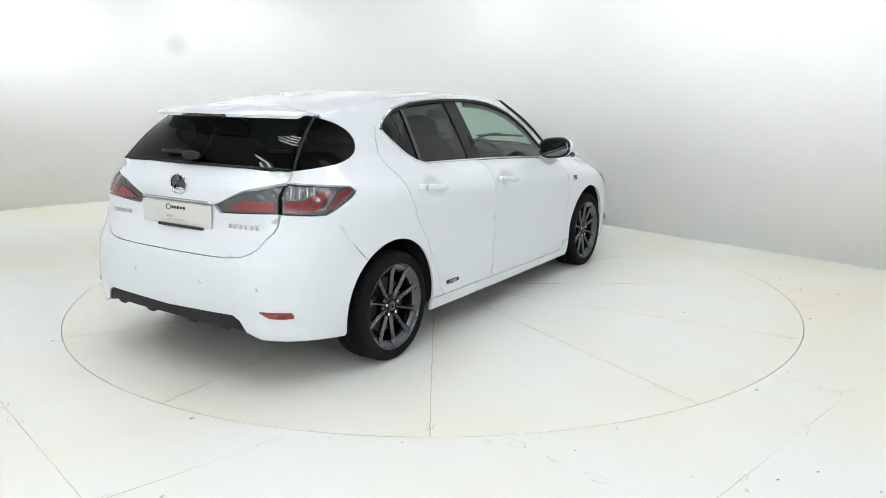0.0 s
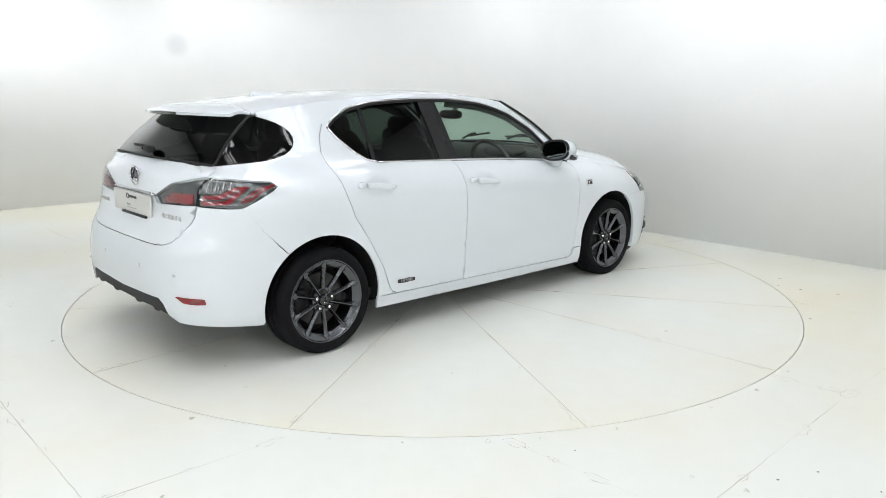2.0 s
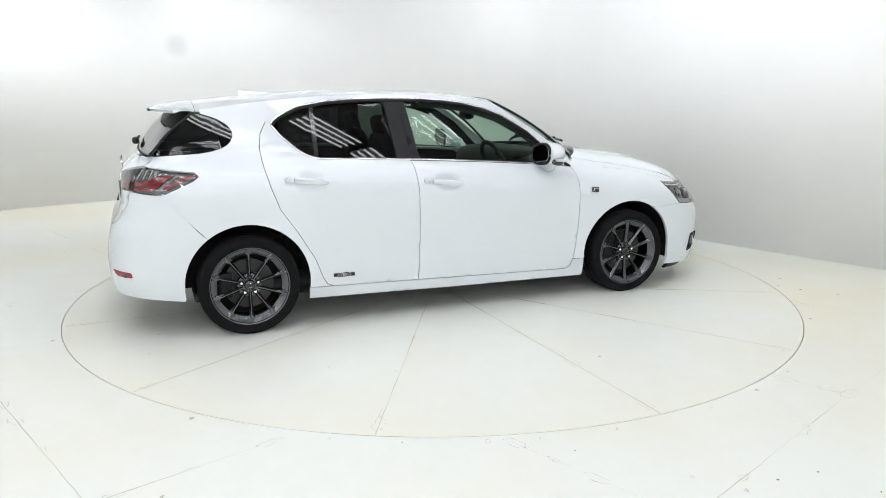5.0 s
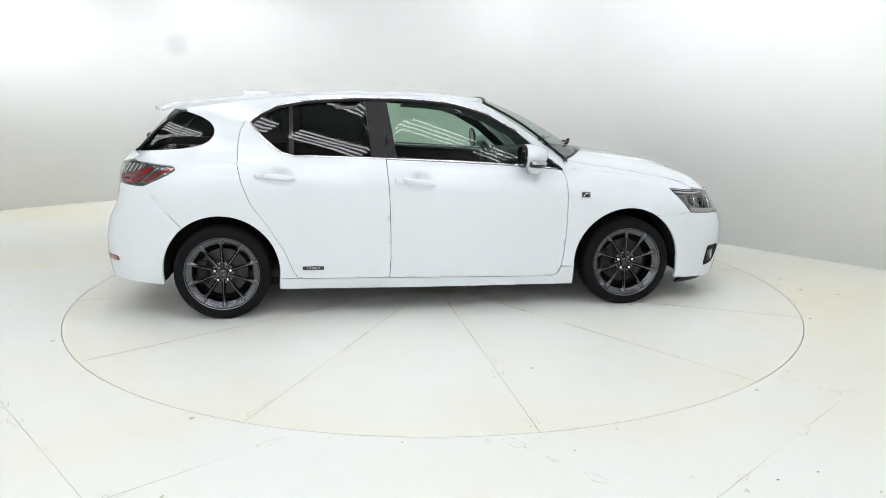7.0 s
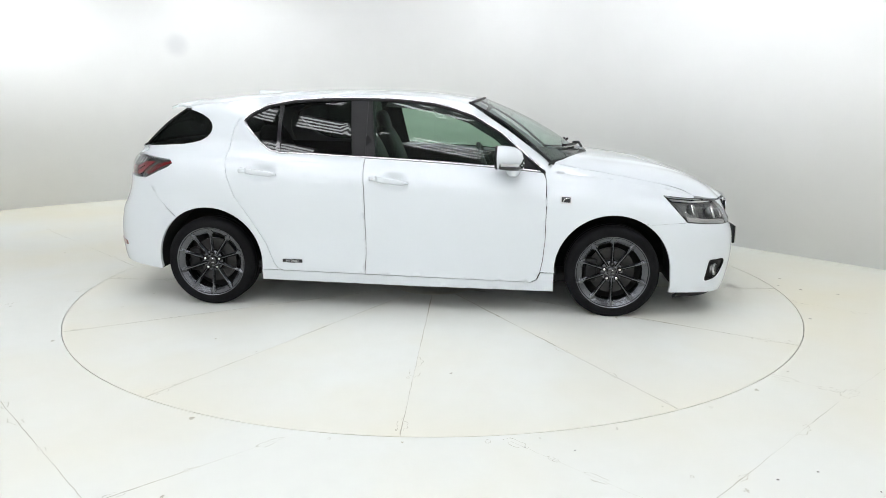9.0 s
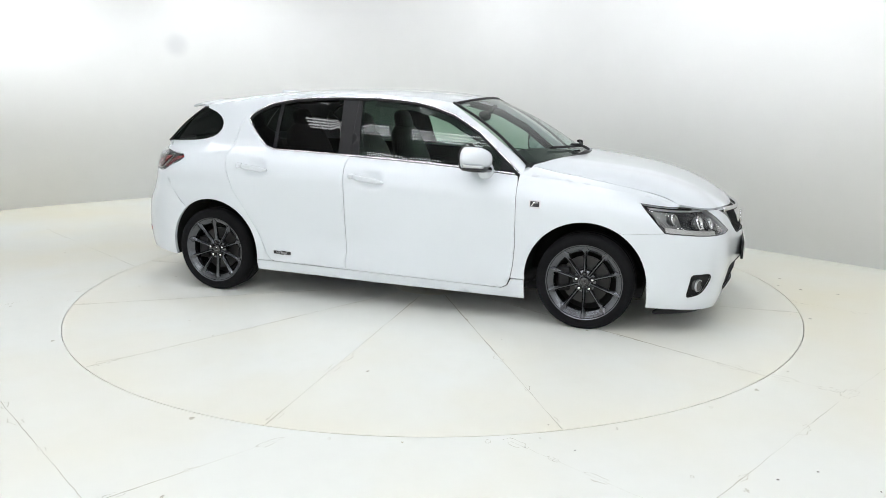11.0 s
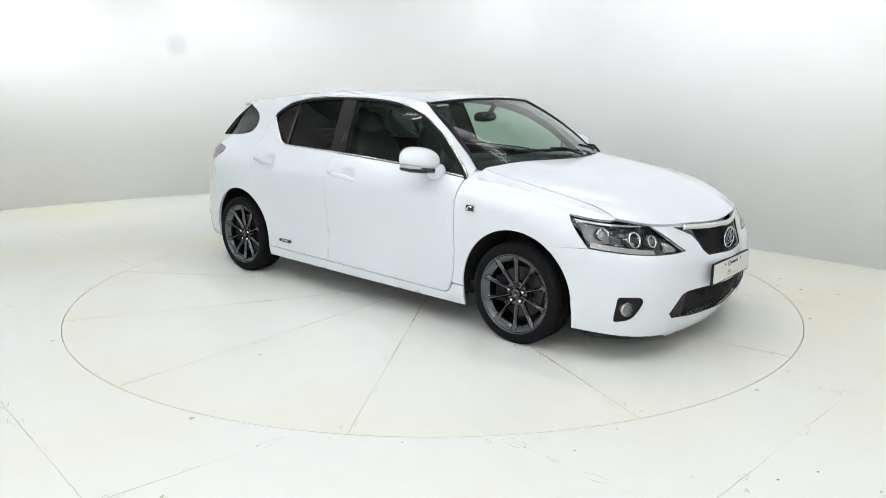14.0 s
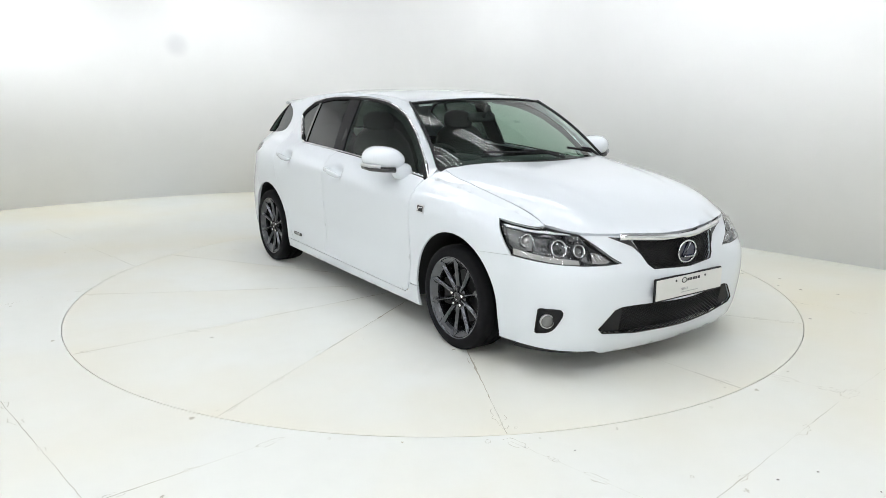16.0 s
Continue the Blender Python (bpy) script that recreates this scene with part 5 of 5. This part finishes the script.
        refl = [(0.600, 0.405), (0.695, 0.397), (0.700, 0.368), (0.622, 0.372)]
        part("rear_reflector", sheet(rounded(refl, 0.008), Bm, 0.03, rim=0.01, lift=0.004, flip=m > 0), RED, car, "small red bumper reflector")
        for s, z in ((0.25, 0.505), (0.60, 0.51)):
            c = Bm(s, z)
            d = lathe([(0.0, -0.002), (0.010, -0.0015), (0.011, 0.002), (0.0, 0.002)], 16)
            n = Vector((-1, m * (0.15 if s < 0.4 else 0.55), 0)).normalized()
            d.transform(Matrix.Translation(c) @ n.to_track_quat("-Y", "Z").to_matrix().to_4x4())
            part("parking_sensor", d, SATIN, car, "small round parking sensor")
    emblem(car, B(0.0, 0.945) + Vector((-0.008, 0, 0)), 0.055, -1, "rear_emblem")
    plate(car, -1.968, -1, 0.745, 0.858, True)
    part("plate_frame", box(-1.985, -1.968, -0.20, 0.13, 0.735, 0.748, 0.003), INK, car, "dark dealer strip below the plate")
    # raised chrome names, too small to read as letters
    for y0, y1, z in ((-0.36, -0.56, 0.775), (0.37, 0.54, 0.775)):
        n = 6
        for k in range(n):
            y = y0 + (y1 - y0) * (k + 0.5) / n
            c = B(y, z)
            part("badge_bar", box(c.x - 0.004, c.x + 0.001, y - 0.011, y + 0.011, z - 0.011, z + 0.011, 0.002), SATIN, car, "small chrome letter block")
    # rear wiper
    c = back_glass(0.0, 0.10)
    w = part("rear_wiper", blob(c.x - 0.028, 0.0, c.z + 0.014, 0.022, 0.062, 0.022, 16), BLACK, car, "black rear wiper")
    part("wiper_blade", tube([back_glass(u, 0.12 + 0.03 * (u > 0.1)) + Vector((-0.022, 0, 0.012)) for u in np.linspace(0.0, 0.42, 7)], 0.009, 6), BLACK, w)


def seat(car, x, y, wide, name="seat"):
    s = part(name, blob(x, y, 0.46, 0.26, wide, 0.10, 20, 3.2), SEATM, car, "black leather seat")
    back = blob(0, 0, 0.33, 0.085, wide * 0.96, 0.34, 20, 3.0)
    back.transform(Matrix.Translation((x - 0.26, y, 0.50)) @ Matrix.Rotation(radians(-20), 4, "Y"))
    part("backrest", back, SEATM, s)
    head = blob(0, 0, 0.72, 0.045, 0.125, 0.085, 16, 2.8)
    head.transform(Matrix.Translation((x - 0.25, y, 0.47)) @ Matrix.Rotation(radians(-18), 4, "Y"))
    part("headrest", head, SEATM, s)


def cabin(car):
    for y in (-0.36, 0.36):
        seat(car, 0.12, y, 0.25, "front_seat")
        seat(car, -0.78, y, 0.30, "rear_seat")
    part("cabin_floor", box(-1.5, 0.95, -0.76, 0.76, 0.24, 0.28), CABIN, car)
    part("dashboard", blob(0.80, 0, 0.83, 0.26, 0.69, 0.14, 28, 4.0), CABIN, car, "dark dashboard")
    part("dash_hood", blob(0.64, -0.36, 0.955, 0.12, 0.17, 0.045, 20, 2.5), CABIN, car)
    part("centre_console", box(-0.2, 0.62, -0.12, 0.12, 0.28, 0.62, 0.03), CABIN, car)
    wheel_pts = []
    c, tilt = Vector((0.50, -0.36, 0.87)), radians(25)
    for a in np.linspace(0, math.tau, 33)[:-1]:
        p = Vector((0, 0.185 * math.cos(a), 0.185 * math.sin(a)))
        p.rotate(Euler((0, -tilt, 0)))
        wheel_pts.append(c + p)
    sw = part("steering_wheel", tube(wheel_pts, 0.016, 8, closed=True), SEATM, car, "black leather steering wheel")
    part("steering_hub", blob(c.x + 0.02, c.y, c.z - 0.01, 0.04, 0.075, 0.06, 16), CABIN, sw)
    for d in ((0.15, 0.0), (-0.15, 0.0), (0.0, -0.14)):
        p = Vector((0, d[0], d[1]))
        p.rotate(Euler((0, -tilt, 0)))
        part("steering_spoke", tube([c + Vector((0.015, 0, 0)), c + p * 1.2], 0.014, 8), SATIN if d[1] == 0 else CABIN, sw)
    part("rear_view_mirror", blob(0.42, -0.0, 1.215, 0.025, 0.115, 0.034, 18, 3.0), CABIN, car, "black inside mirror")
    part("mirror_stalk", tube([(0.44, 0, 1.22), (0.50, 0, 1.29)], 0.015, 8), CABIN, car)
    part("headliner", grid_patch(lambda u, v: roof_point((2 * u - 1) * 0.94, 0.03 + v * 0.95) - Vector((0, 0, 0.035)), 12, 12), LINER, car, "grey cloth roof lining")
    part("parcel_shelf", box(-1.72, -1.22, -0.58, 0.58, 0.94, 0.96, 0.005), CABIN, car)
    for m in (-1, 1):
        lining = [(-0.41, 1.34), (-0.26, 1.34), (-0.20, 0.96), (-0.38, 0.96)]
        part("pillar_lining", sheet(lining, lambda x, z: Vector((x, m * (half_width(x, z) - 0.035), z)), 0.06, rim=0.0), CABIN, car)
    part("windscreen_sticker", grid_patch(lambda u, v: shield(-0.90 + 0.16 * u, 0.915 + 0.035 * v) - Vector((0.004, 0, 0.004)), 2, 1), GREYINK, car, "small pale windscreen sticker")
    # wipers on the windscreen
    for ua, ub, va, vb in ((-0.62, 0.12, 0.11, 0.035), (0.30, 0.72, 0.10, 0.03)):
        base = shield(ub, 0.0) + Vector((0.03, 0, 0.012))
        arm = part("wiper", tube([base, shield(ub * 0.7 + ua * 0.3, vb + 0.02) + Vector((0.03, 0, 0.03)), shield((ua + ub) / 2, (va + vb) / 2 + 0.01) + Vector((0.015, 0, 0.025))], 0.009, 6), BLACK, car, "black windscreen wiper")
        part("wiper_blade", tube([shield(u, va + (vb - va) * k / 8) + Vector((0.012, 0, 0.018)) for k, u in enumerate(np.linspace(ua, ub * 0.9, 9))], 0.0085, 6), BLACK, arm)


car = build_car()


def motions():
    """The turntable carries the car round."""
    walk(table, [(t, pose(0, 0, 0, 0, 0, a)) for t, a in TURN])
    rows = []
    for t, a in TURN:
        c, s = math.cos(radians(a)), math.sin(radians(a))
        rows.append((t, pose(CAR_X * c - CAR_Y * s, CAR_X * s + CAR_Y * c, 0, 0, 0, a)))
    walk(car, rows)


motions()
